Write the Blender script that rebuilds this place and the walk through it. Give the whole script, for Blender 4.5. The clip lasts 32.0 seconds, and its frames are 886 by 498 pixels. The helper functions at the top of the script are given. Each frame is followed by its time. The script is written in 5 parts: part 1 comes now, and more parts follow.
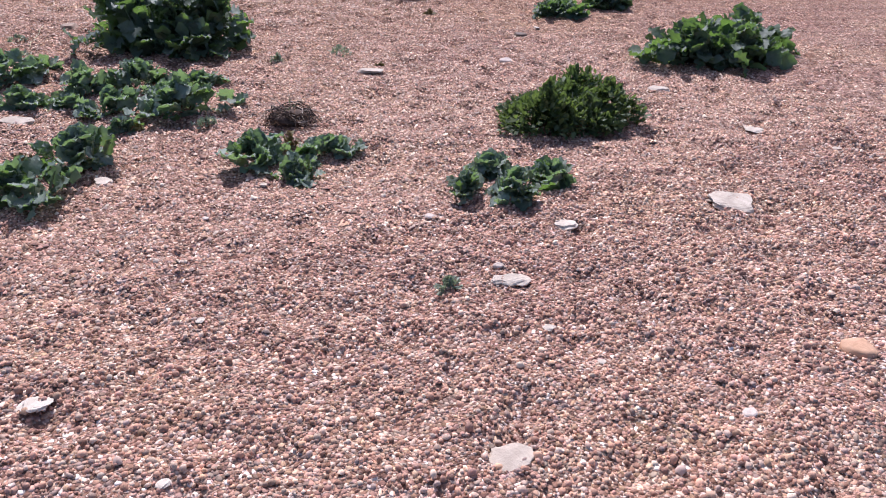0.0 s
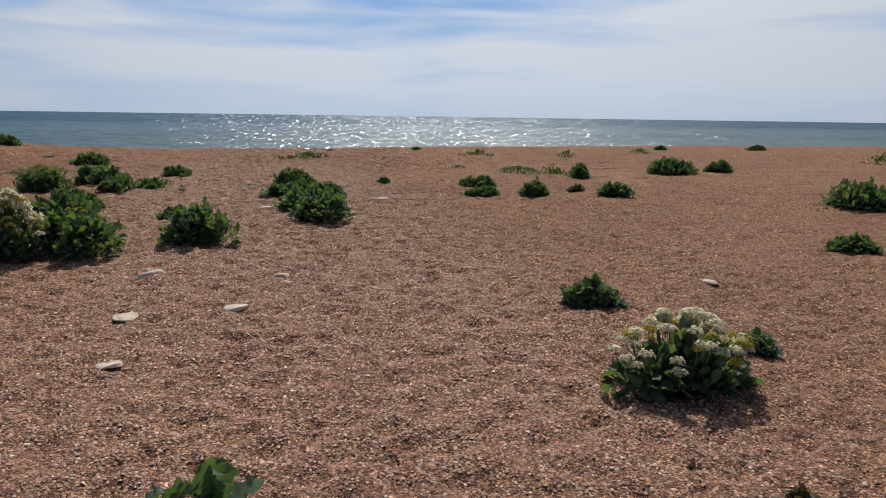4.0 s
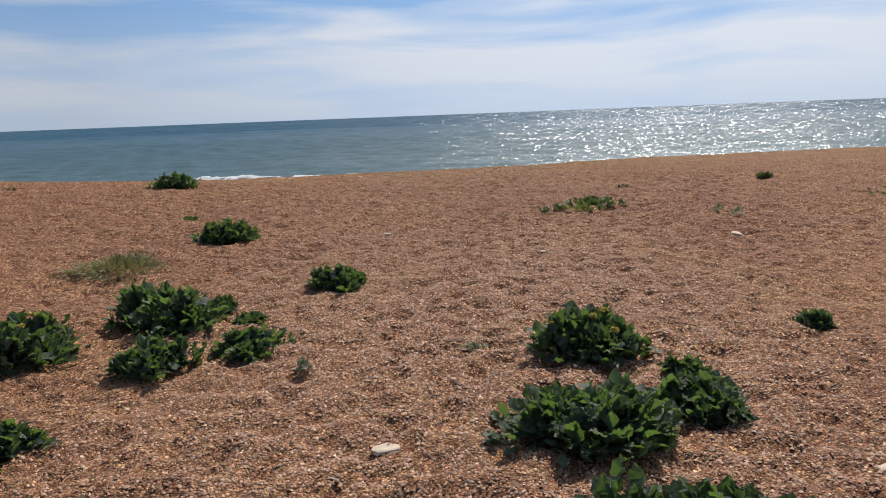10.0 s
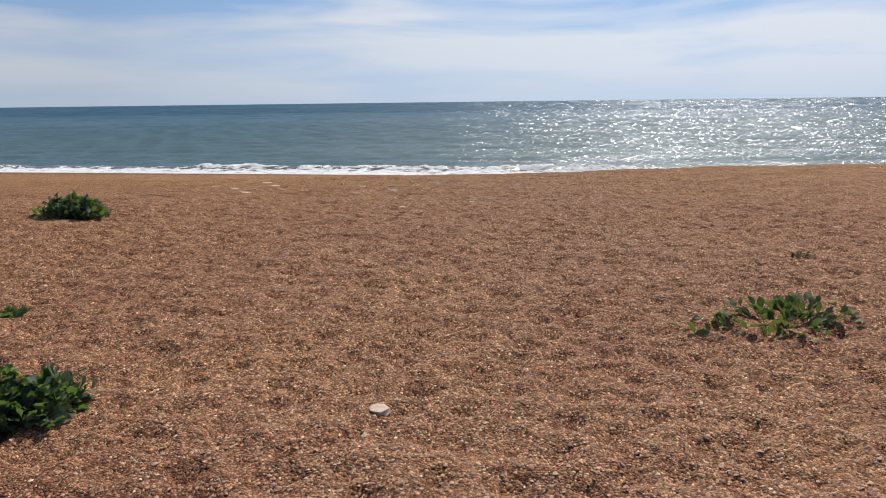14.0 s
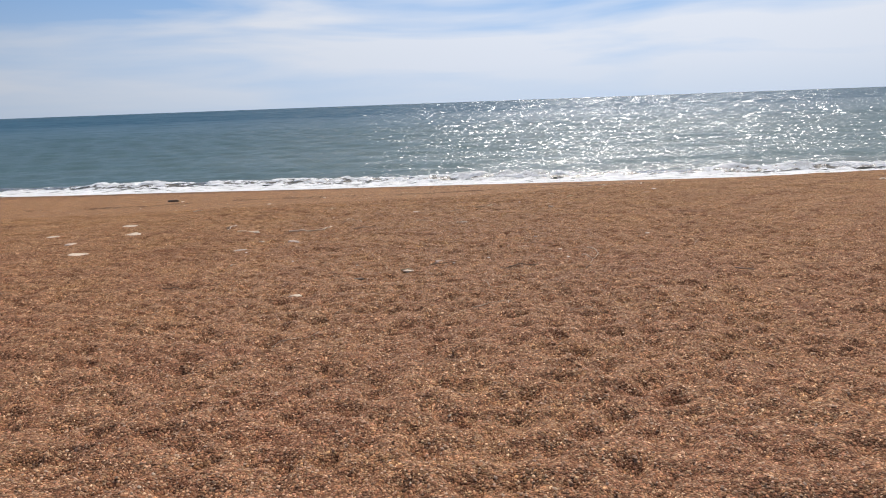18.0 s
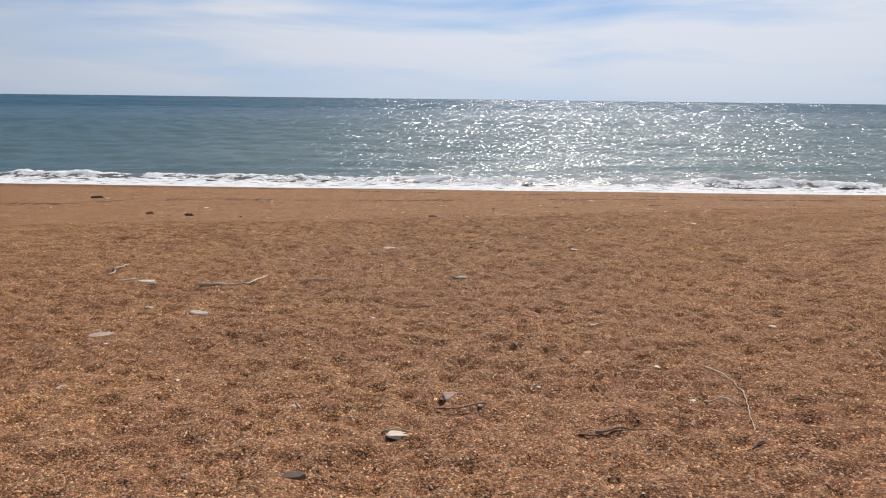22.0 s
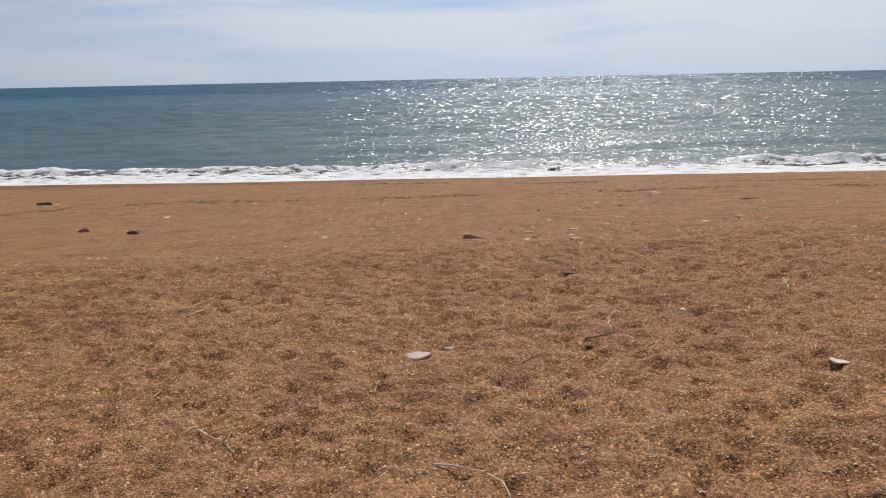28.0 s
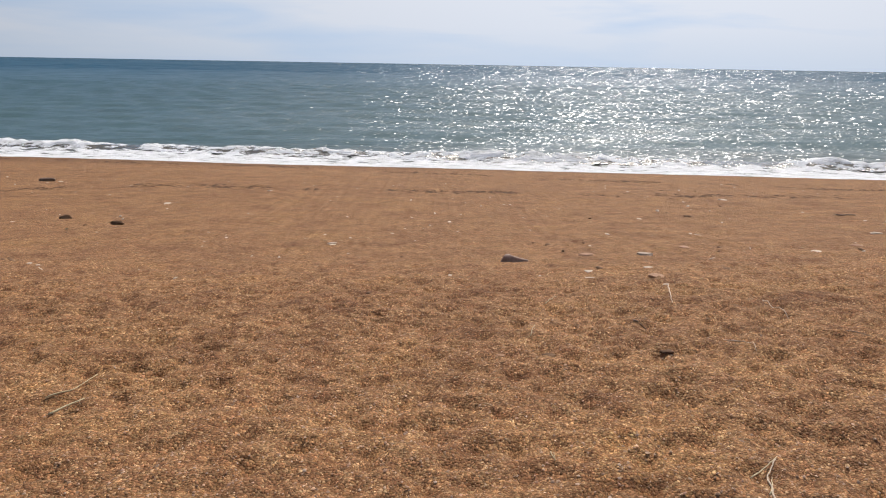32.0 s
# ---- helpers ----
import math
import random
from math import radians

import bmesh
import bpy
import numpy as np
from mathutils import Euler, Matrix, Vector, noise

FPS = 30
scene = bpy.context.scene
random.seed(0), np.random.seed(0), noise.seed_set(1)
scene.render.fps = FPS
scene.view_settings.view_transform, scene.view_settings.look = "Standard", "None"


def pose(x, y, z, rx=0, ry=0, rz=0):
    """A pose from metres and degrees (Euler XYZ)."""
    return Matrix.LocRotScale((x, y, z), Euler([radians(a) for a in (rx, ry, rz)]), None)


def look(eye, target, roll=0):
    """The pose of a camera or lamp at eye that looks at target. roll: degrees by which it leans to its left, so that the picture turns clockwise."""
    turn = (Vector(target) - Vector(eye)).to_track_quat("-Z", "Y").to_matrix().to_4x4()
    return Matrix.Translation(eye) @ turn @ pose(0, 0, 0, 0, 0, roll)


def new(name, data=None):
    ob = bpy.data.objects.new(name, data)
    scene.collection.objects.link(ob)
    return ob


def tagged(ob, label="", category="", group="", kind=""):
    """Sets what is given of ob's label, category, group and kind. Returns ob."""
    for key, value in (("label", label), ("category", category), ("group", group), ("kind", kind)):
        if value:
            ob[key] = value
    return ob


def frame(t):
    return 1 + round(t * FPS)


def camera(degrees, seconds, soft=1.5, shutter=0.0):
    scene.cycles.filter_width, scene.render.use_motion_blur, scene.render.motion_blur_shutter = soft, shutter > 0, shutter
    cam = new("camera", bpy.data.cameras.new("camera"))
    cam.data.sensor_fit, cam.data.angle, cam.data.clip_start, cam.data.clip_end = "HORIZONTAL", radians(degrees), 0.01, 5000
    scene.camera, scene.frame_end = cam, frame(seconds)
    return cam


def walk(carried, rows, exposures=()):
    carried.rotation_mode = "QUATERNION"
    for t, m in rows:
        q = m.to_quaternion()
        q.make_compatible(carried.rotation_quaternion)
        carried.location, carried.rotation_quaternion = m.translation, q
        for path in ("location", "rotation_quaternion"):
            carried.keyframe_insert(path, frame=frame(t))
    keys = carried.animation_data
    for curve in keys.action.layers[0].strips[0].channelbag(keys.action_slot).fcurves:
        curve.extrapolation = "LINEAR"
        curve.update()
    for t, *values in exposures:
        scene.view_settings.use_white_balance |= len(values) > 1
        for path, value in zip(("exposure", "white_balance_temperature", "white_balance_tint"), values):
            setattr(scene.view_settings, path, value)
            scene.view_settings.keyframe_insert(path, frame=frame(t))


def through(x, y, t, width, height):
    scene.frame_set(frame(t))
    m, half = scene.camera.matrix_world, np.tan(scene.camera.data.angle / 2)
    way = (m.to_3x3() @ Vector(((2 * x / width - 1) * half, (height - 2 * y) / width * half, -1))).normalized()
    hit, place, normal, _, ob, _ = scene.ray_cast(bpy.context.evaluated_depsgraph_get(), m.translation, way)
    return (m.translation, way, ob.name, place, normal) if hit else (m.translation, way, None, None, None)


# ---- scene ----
# The camera and its walk
cam = camera(62.0, 32.0, soft=1.05)
PATH = [
    (0, (0.0, 0.0, 1.183), (0.962, 1.502, 0.278), 1.7),
    (0.5, (0.162, 0.362, 1.205), (1.032, 1.872, 0.223), 0.6),
    (1, (0.398, 0.764, 1.204), (1.1, 2.391, 0.276), 1.4),
    (1.5, (0.56, 1.229, 1.225), (1.315, 2.925, 0.483), 0.4),
    (2, (0.746, 1.735, 1.276), (1.402, 3.501, 0.605), -0.7),
    (2.5, (0.952, 2.199, 1.405), (1.562, 4.024, 0.861), 0.9),
    (3, (1.122, 2.691, 1.445), (1.782, 4.542, 1.07), 0.9),
    (3.5, (1.274, 3.19, 1.482), (1.869, 5.066, 1.127), -0.0),
    (4, (1.441, 3.741, 1.503), (2.003, 5.627, 1.148), 0.8),
    (4.5, (1.617, 4.279, 1.53), (2.072, 6.203, 1.227), 1.1),
    (6.5, (2.139, 6.601, 1.631), (2.395, 8.537, 1.199), 0.1),
    (7, (2.211, 7.221, 1.657), (2.344, 9.168, 1.222), -1.2),
    (7.5, (2.199, 7.826, 1.672), (2.285, 9.779, 1.248), -2.0),
    (8, (2.2, 8.453, 1.671), (2.154, 10.411, 1.265), -2.4),
    (8.5, (2.137, 9.065, 1.699), (2.166, 11.021, 1.281), -1.8),
    (9, (2.102, 9.735, 1.709), (2.068, 11.697, 1.321), -1.5),
    (9.5, (1.986, 10.372, 1.724), (1.961, 12.32, 1.271), -1.0),
    (10, (1.881, 10.937, 1.792), (1.77, 12.901, 1.432), -2.2),
    (10.5, (1.886, 11.468, 1.853), (1.779, 13.427, 1.464), -2.1),
    (11, (1.787, 12.092, 1.882), (1.685, 14.045, 1.463), -2.1),
    (11.5, (1.68, 12.68, 1.9), (1.59, 14.639, 1.506), -0.8),
    (12, (1.596, 13.316, 1.898), (1.48, 15.253, 1.413), -2.0),
    (12.5, (1.599, 13.932, 1.884), (1.426, 15.876, 1.447), -0.3),
    (13, (1.505, 14.496, 1.924), (1.451, 16.441, 1.46), 0.1),
    (13.5, (1.482, 15.082, 1.957), (1.372, 17.035, 1.54), -0.3),
    (14, (1.394, 15.623, 1.962), (1.248, 17.579, 1.569), -0.7),
    (14.5, (1.361, 16.142, 2.009), (1.248, 18.107, 1.651), -0.2),
    (16.5, (1.171, 18.338, 2.059), (1.145, 20.288, 1.62), -1.1),
    (17, (1.171, 18.858, 2.054), (1.141, 20.809, 1.615), -0.4),
    (17.5, (1.181, 19.39, 2.109), (1.187, 21.355, 1.734), -2.5),
    (18, (1.174, 19.879, 2.098), (1.222, 21.839, 1.707), -2.1),
    (18.5, (1.123, 20.391, 2.126), (1.157, 22.346, 1.704), -0.8),
    (19, (1.077, 20.875, 2.11), (1.106, 22.817, 1.633), -1.7),
    (19.5, (1.036, 21.367, 2.109), (1.039, 23.294, 1.573), 0.8),
    (20, (0.945, 21.845, 2.116), (0.978, 23.781, 1.615), -0.9),
    (20.5, (0.912, 22.359, 2.095), (0.902, 24.308, 1.645), -0.4),
    (21, (0.852, 22.872, 2.106), (0.913, 24.824, 1.676), -0.2),
    (21.5, (0.863, 23.4, 2.09), (0.935, 25.353, 1.666), -0.3),
    (22, (0.895, 23.877, 2.111), (1.068, 25.829, 1.71), 0.7),
    (22.5, (0.873, 24.384, 2.112), (0.959, 26.342, 1.714), -1.3),
    (23, (0.813, 24.879, 2.076), (0.895, 26.831, 1.646), -1.3),
    (23.5, (0.82, 25.377, 2.079), (0.96, 27.321, 1.627), -1.2),
    (24, (0.871, 25.912, 2.014), (1.018, 27.854, 1.558), -0.3),
    (24.5, (0.901, 26.428, 1.976), (1.026, 28.38, 1.561), -0.5),
    (26.5, (0.789, 28.381, 1.901), (0.982, 30.317, 1.436), -1.4),
    (27, (0.783, 28.802, 1.878), (1.025, 30.721, 1.37), -0.9),
    (27.5, (0.861, 29.18, 1.844), (0.99, 31.133, 1.433), -0.1),
    (28, (0.855, 29.601, 1.819), (1.008, 31.543, 1.368), -1.2),
    (28.5, (0.86, 29.945, 1.809), (0.932, 31.905, 1.418), -1.4),
    (29, (0.898, 30.372, 1.779), (0.947, 32.315, 1.306), -0.3),
    (29.5, (0.86, 30.704, 1.711), (0.945, 32.64, 1.218), -0.6),
    (30, (0.867, 30.979, 1.712), (0.762, 32.92, 1.242), -2.6),
    (30.5, (0.885, 31.194, 1.73), (0.985, 33.102, 1.137), 0.8),
    (31, (0.857, 31.535, 1.712), (0.962, 33.467, 1.207), -1.1),
    (31.5, (0.991, 31.86, 1.697), (0.998, 33.78, 1.139), 0.9),
    (32, (1.038, 32.142, 1.686), (1.104, 34.081, 1.198), 1.0),
]

walk(cam, [(t, look(eye, target, roll)) for t, eye, target, roll in PATH],
     exposures=((0.0, 0.58, 5620, 21), (1.2, 0.71, 5500, 18), (2.0, 0.94, 5350, 15), (2.3, 0.84, 5400, 17), (2.8, 0.36, 5700, 17), (3.4, -0.18, 6150, 13), (4.5, -0.38, 6450, 11), (8.0, -0.26, 6450, 11), (9.0, -0.16, 6450, 11), (14.0, -0.14, 6450, 11), (20.0, -0.08, 6500, 12), (24.0, -0.24, 6550, 12), (28.0, -0.24, 6550, 12), (30.0, -0.2, 6550, 12), (31.0, 0.0, 6600, 12), (32.0, -0.1, 6550, 12)))

# World, sun
SUN_LEFT, SUN_UP = -17.0, 48.0  # degrees: to the left of straight out to sea, and above the horizon
SEA = -3.3
world = bpy.data.worlds.new("sky")
scene.world = world
world.use_nodes = True
_n = world.node_tree.nodes
sky_tex = _n.new("ShaderNodeTexSky")
sky_tex.sky_type, sky_tex.sun_disc = "NISHITA", False
sky_tex.sun_elevation, sky_tex.sun_rotation = radians(SUN_UP), radians(-SUN_LEFT)
sky_tex.air_density, sky_tex.dust_density, sky_tex.ozone_density = 0.8, 2.5, 0.8
_n["Background"].inputs["Strength"].default_value = 0.12
world.node_tree.links.new(sky_tex.outputs[0], _n["Background"].inputs["Color"])
sun = new("sun", bpy.data.lights.new("sun", "SUN"))
sun.data.energy, sun.data.angle, sun.data.color = 4.0, radians(0.53), (1.0, 0.955, 0.88)
sun.matrix_world = look((0, 0, 30), Vector((0, 0, 30)) - Vector((-math.sin(radians(SUN_LEFT)) * math.cos(radians(SUN_UP)), math.cos(radians(SUN_LEFT)) * math.cos(radians(SUN_UP)), math.sin(radians(SUN_UP)))))

# Materials
class Nodes:
    """A short hand for building a node material."""

    def __init__(self, name):
        self.mat = bpy.data.materials.new(name)
        self.mat.use_nodes = True
        self.tree = self.mat.node_tree
        self.tree.nodes.clear()

    def add(self, kind, ins=None, **props):
        node = self.tree.nodes.new("ShaderNode" + kind)
        for key, value in props.items():
            setattr(node, key, value)
        for key, value in (ins or {}).items():
            if isinstance(value, bpy.types.NodeSocket):
                self.tree.links.new(value, node.inputs[key])
            else:
                node.inputs[key].default_value = value
        return node

    def ramp(self, fac, stops, mode="LINEAR"):
        node = self.add("ValToRGB", {"Fac": fac})
        node.color_ramp.interpolation = mode
        el = node.color_ramp.elements
        while len(el) < len(stops):
            el.new(0.5)
        for e, (at, colour) in zip(el, stops):
            e.position, e.color = at, (*colour, 1) if len(colour) == 3 else colour
        return node.outputs["Color"]

    def math(self, op, a, b=0.0, c=0.0, clamp=False):
        node = self.add("Math", {0: a, 1: b, 2: c}, operation=op, use_clamp=clamp)
        return node.outputs[0]

    def mix(self, fac, a, b, mode="MIX"):
        node = self.add("Mix", None, data_type="RGBA", blend_type=mode)
        for sock, value in ((node.inputs[0], fac), (node.inputs[6], a), (node.inputs[7], b)):
            if isinstance(value, bpy.types.NodeSocket):
                self.tree.links.new(value, sock)
            else:
                sock.default_value = (*value, 1) if isinstance(value, tuple) and len(value) == 3 else value
        return node.outputs[2]

    def noise(self, at, scale, detail=3.0, rough=0.55, lo=0.0, hi=1.0):
        node = self.add("TexNoise", {"Vector": at, "Scale": scale, "Detail": detail, "Roughness": rough})
        if (lo, hi) == (0.0, 1.0):
            return node.outputs["Fac"]
        return self.add("MapRange", {"Value": node.outputs["Fac"], "From Min": lo, "From Max": hi}).outputs[0]

    def bump(self, height, strength, distance, normal=None):
        ins = {"Height": height, "Strength": strength, "Distance": distance}
        if normal is not None:
            ins["Normal"] = normal
        return self.add("Bump", ins).outputs[0]

    def out(self, shader):
        self.add("OutputMaterial", {"Surface": shader})
        return self.mat


PEBBLE_STOPS = ((0.0, (0.27, 0.160, 0.128)), (0.14, (0.35, 0.200, 0.142)), (0.30, (0.45, 0.260, 0.180)), (0.46, (0.39, 0.225, 0.180)), (0.60, (0.52, 0.340, 0.215)),
                (0.74, (0.33, 0.238, 0.205)), (0.87, (0.57, 0.415, 0.315)), (1.0, (0.61, 0.50, 0.405)))


def shingle_material():
    """Rounded pebbles in pink, tan and grey, coarse on the upper beach and finer towards the sea."""
    n = Nodes("shingle")
    at = n.add("NewGeometry").outputs["Position"]
    along = n.add("SeparateXYZ", {"Vector": at}).outputs["Y"]
    sets = []
    for big, small in ((64.0, 104.0), (66.0, 112.0)):
        found = []
        for scale, reach, lift in ((big, 0.62, 0.0), (small, 0.66, 0.0016)):
            cell = n.add("TexVoronoi", {"Vector": at, "Scale": scale, "Randomness": 1.0}, feature="F1")
            d = cell.outputs["Distance"]
            dome = n.math("SQRT", n.math("MAXIMUM", n.math("SUBTRACT", reach * reach, n.math("MULTIPLY", d, d)), 0.0))
            pick = n.add("SeparateColor", {"Color": cell.outputs["Color"]})
            light = n.ramp(pick.outputs[1], ((0.0, (0.32, 0.29, 0.28)), (0.45, (0.72, 0.71, 0.71)), (0.82, (1.15, 1.18, 1.20)), (1.0, (1.75, 1.95, 2.15))))
            colour = n.mix(1.0, n.ramp(pick.outputs[0], PEBBLE_STOPS), light, "MULTIPLY")
            height = n.math("ADD", n.math("MULTIPLY", n.math("ADD", dome, n.math("MULTIPLY", pick.outputs[2], 0.45)), 1.0 / scale), lift)
            found.append((colour, height))
        over = n.math("GREATER_THAN", found[1][1], found[0][1])
        sets.append((n.mix(over, found[0][0], found[1][0]), n.math("MAXIMUM", found[0][1], found[1][1])))
    blotch = n.noise(at, 0.55, 4.0, 0.6)
    fine = n.math("ADD", n.add("MapRange", {"Value": along, "From Min": 12.0, "From Max": 27.0, "To Min": -0.25, "To Max": 0.75}).outputs[0], blotch)
    fine = n.add("MapRange", {"Value": fine, "From Min": 0.45, "From Max": 0.65}).outputs[0]
    colour = n.mix(fine, sets[0][0], sets[1][0])
    height = n.add("Mix", {0: fine, 2: sets[0][1], 3: sets[1][1]}).outputs[0]
    # broad drifts of paler, greyer or more ochre stones
    drift = n.noise(at, 0.8, 6.0, 0.68, 0.3, 0.7)
    colour = n.mix(0.55, colour, n.ramp(drift, ((0.0, (0.78, 0.62, 0.62)), (0.5, (1.0, 0.94, 0.90)), (1.0, (1.18, 1.14, 0.88)))), "MULTIPLY")
    warm = n.add("MapRange", {"Value": along, "From Min": 1.0, "From Max": 14.0}).outputs[0]
    # tint and brightness stepped by distance down the beach
    belts = n.ramp(n.add("MapRange", {"Value": along, "From Min": 0.0, "From Max": 30.0}).outputs[0],
                   ((0.04, (1.0, 1.0, 1.0)), (0.20, (0.75, 0.66, 0.58)), (0.40, (0.76, 0.65, 0.49)), (0.57, (0.80, 0.665, 0.50)), (1.0, (0.81, 0.65, 0.48))))
    colour = n.mix(1.0, colour, belts, "MULTIPLY")
    fade = n.add("MapRange", {"Value": along, "From Min": 20.0, "From Max": 34.0}).outputs[0]
    colour = n.mix(n.math("MULTIPLY", fade, 0.22), colour, (0.30, 0.18, 0.09))
    # light and shade of small clumps, put into the colour as blotches
    clump_shade = n.noise(at, 17.0, 6.0, 0.72)
    colour = n.mix(1.0, colour, n.ramp(clump_shade, ((0.34, (0.74, 0.68, 0.66)), (0.5, (1.0, 0.99, 0.98)), (0.66, (1.30, 1.28, 1.24)))), "MULTIPLY")
    # the drier, finer grit of the lower slope
    dry = n.add("MapRange", {"Value": along, "From Min": 22.0, "From Max": 36.0}).outputs[0]
    colour = n.mix(dry, colour, (0.98, 0.99, 0.85), "MULTIPLY")
    mottle = n.ramp(n.noise(at, 1.7, 7.0, 0.72), ((0.36, (0.74, 0.70, 0.70)), (0.5, (1.0, 1.0, 1.0)), (0.66, (1.16, 1.15, 1.12))))
    colour = n.mix(dry, colour, n.mix(1.0, colour, mottle, "MULTIPLY"))
    # wet strip beside the water
    wet = n.add("MapRange", {"Value": n.math("ADD", along, n.math("MULTIPLY", n.noise(at, 0.35), 3.0)), "From Min": 66.0, "From Max": 68.5}).outputs[0]
    colour = n.mix(n.math("MULTIPLY", wet, 0.45), colour, (0.12, 0.06, 0.03))
    # shade and dark grit of hollows painted as soft noise patches, off the relief
    hollow_shade = n.noise(at, 4.6, 2.0, 0.5)
    colour = n.mix(warm, colour, n.mix(1.0, colour, n.ramp(hollow_shade, ((0.34, (0.92, 0.87, 0.86)), (0.5, (1.0, 1.0, 1.0)), (0.7, (1.06, 1.06, 1.04)))), "MULTIPLY"))
    clump = n.add("TexVoronoi", {"Vector": at, "Scale": 21.0, "Randomness": 1.0}, feature="SMOOTH_F1").outputs["Distance"]
    hump = n.math("ADD", n.math("MULTIPLY", n.noise(at, 8.0, 3.0, 0.6), 0.024), n.math("MULTIPLY", clump, n.math("MULTIPLY_ADD", fade, 0.012, -0.03)))
    normal = n.bump(n.math("ADD", n.math("MULTIPLY", height, n.math("SUBTRACT", 0.95, n.math("MULTIPLY", fade, 0.25))), hump), 1.0, 1.0)
    return n.out(n.add("BsdfPrincipled", {"Base Color": colour, "Roughness": 0.8, "Normal": normal, "Specular IOR Level": 0.1}).outputs[0])


def water_material():
    """Sea water: broad wave faces that mirror the sky, and small steep facets leaned to throw sun glitter."""
    n = Nodes("sea_water")
    at = n.add("NewGeometry").outputs["Position"]
    out_y = n.add("SeparateXYZ", {"Vector": at}).outputs["Y"]

    def facets(scales, detail, steep, lean):
        """Tilted normals, all leaned away from the sun; wave trains grow longer with distance from the shore."""
        mixed = None
        for (sx, sy), (lo, hi) in zip(scales, ((0, 1), (85.0, 150.0), (190.0, 380.0), (450.0, 1200.0))):
            v = n.add("VectorMath", {0: at, 1: (sx, sy, 0.6)}, operation="MULTIPLY").outputs[0]
            tilt = n.add("TexNoise", {"Vector": v, "Scale": 1.0, "Detail": detail, "Roughness": 0.62}).outputs["Color"]
            mixed = tilt if mixed is None else n.mix(n.add("MapRange", {"Value": out_y, "From Min": lo, "From Max": hi}).outputs[0], mixed, tilt)
        pick = n.add("SeparateColor", {"Color": mixed})
        side = n.math("MULTIPLY", n.math("SUBTRACT", pick.outputs[0], pick.outputs[2]), steep[0] * 0.72)
        slope = n.add("CombineXYZ", {0: side, 1: n.math("MULTIPLY", n.math("SUBTRACT", pick.outputs[1], 0.5), steep[1])}).outputs[0]
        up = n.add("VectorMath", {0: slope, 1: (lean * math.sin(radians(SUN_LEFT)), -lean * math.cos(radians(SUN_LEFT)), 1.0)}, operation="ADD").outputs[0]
        return n.add("VectorMath", {0: up}, operation="NORMALIZE").outputs[0]

    def mirrors(zones, steep, lean):
        """Flat facets tilted at random about a shared lean away from the sun; they grow with distance from the shore.
        """
        mixed = None
        ragged = n.math("MULTIPLY_ADD", n.noise(at, 0.05, 3.0), 0.8, 0.6)
        for sx, sy, start in zones:
            v = n.add("VectorMath", {0: at, 1: (sx, sy, 0.0)}, operation="MULTIPLY").outputs[0]
            cell = n.add("TexVoronoi", {"Vector": v, "Scale": 1.0}, feature="F1").outputs["Color"]
            mixed = cell if mixed is None else n.mix(n.math("GREATER_THAN", n.math("MULTIPLY", out_y, ragged), start), mixed, cell)
        pick = n.add("SeparateColor", {"Color": mixed})
        side = n.math("MULTIPLY", n.math("SUBTRACT", pick.outputs[0], pick.outputs[2]), steep[0])
        slope = n.add("CombineXYZ", {0: side, 1: n.math("MULTIPLY", n.math("SUBTRACT", pick.outputs[1], 0.5), steep[1])}).outputs[0]
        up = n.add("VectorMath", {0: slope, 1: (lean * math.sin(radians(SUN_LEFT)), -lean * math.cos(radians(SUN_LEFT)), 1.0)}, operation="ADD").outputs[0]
        return n.add("VectorMath", {0: up}, operation="NORMALIZE").outputs[0]

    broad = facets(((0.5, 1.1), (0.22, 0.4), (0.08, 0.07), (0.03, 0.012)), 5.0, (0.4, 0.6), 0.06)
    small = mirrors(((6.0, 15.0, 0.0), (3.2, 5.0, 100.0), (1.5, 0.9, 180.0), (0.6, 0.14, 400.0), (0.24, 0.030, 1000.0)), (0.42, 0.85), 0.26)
    tint = n.noise(n.add("VectorMath", {0: at, 1: (0.15, 1.0, 1.0)}, operation="MULTIPLY").outputs[0], 0.02, 4.0, 0.6)
    # bluer and with a lower specular level the farther out, by distance alone
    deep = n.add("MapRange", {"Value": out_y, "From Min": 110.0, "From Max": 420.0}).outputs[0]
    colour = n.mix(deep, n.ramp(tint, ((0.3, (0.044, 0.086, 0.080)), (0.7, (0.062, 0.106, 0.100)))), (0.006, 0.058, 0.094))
    # sand stirred up in the shallows
    stirred = n.add("MapRange", {"Value": n.math("ADD", out_y, n.math("MULTIPLY", tint, 10.0)), "From Min": 74.0, "From Max": 86.0, "To Min": 0.75, "To Max": 0.0}).outputs[0]
    colour = n.mix(stirred, colour, (0.105, 0.100, 0.072))
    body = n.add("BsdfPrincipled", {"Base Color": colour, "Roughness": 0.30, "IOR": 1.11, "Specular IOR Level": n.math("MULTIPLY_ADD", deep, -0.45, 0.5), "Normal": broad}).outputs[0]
    # added glitter layer: white gloss on the leaned normals
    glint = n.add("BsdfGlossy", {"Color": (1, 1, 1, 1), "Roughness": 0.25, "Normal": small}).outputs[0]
    # noise bands vary how much glitter is mixed in, apart from the swell's shape
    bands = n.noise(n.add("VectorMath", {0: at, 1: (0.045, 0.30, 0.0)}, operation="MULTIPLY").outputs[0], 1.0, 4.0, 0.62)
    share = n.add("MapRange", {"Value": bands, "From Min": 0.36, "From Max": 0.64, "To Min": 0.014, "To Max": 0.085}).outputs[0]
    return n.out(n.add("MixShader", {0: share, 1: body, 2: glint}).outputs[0])


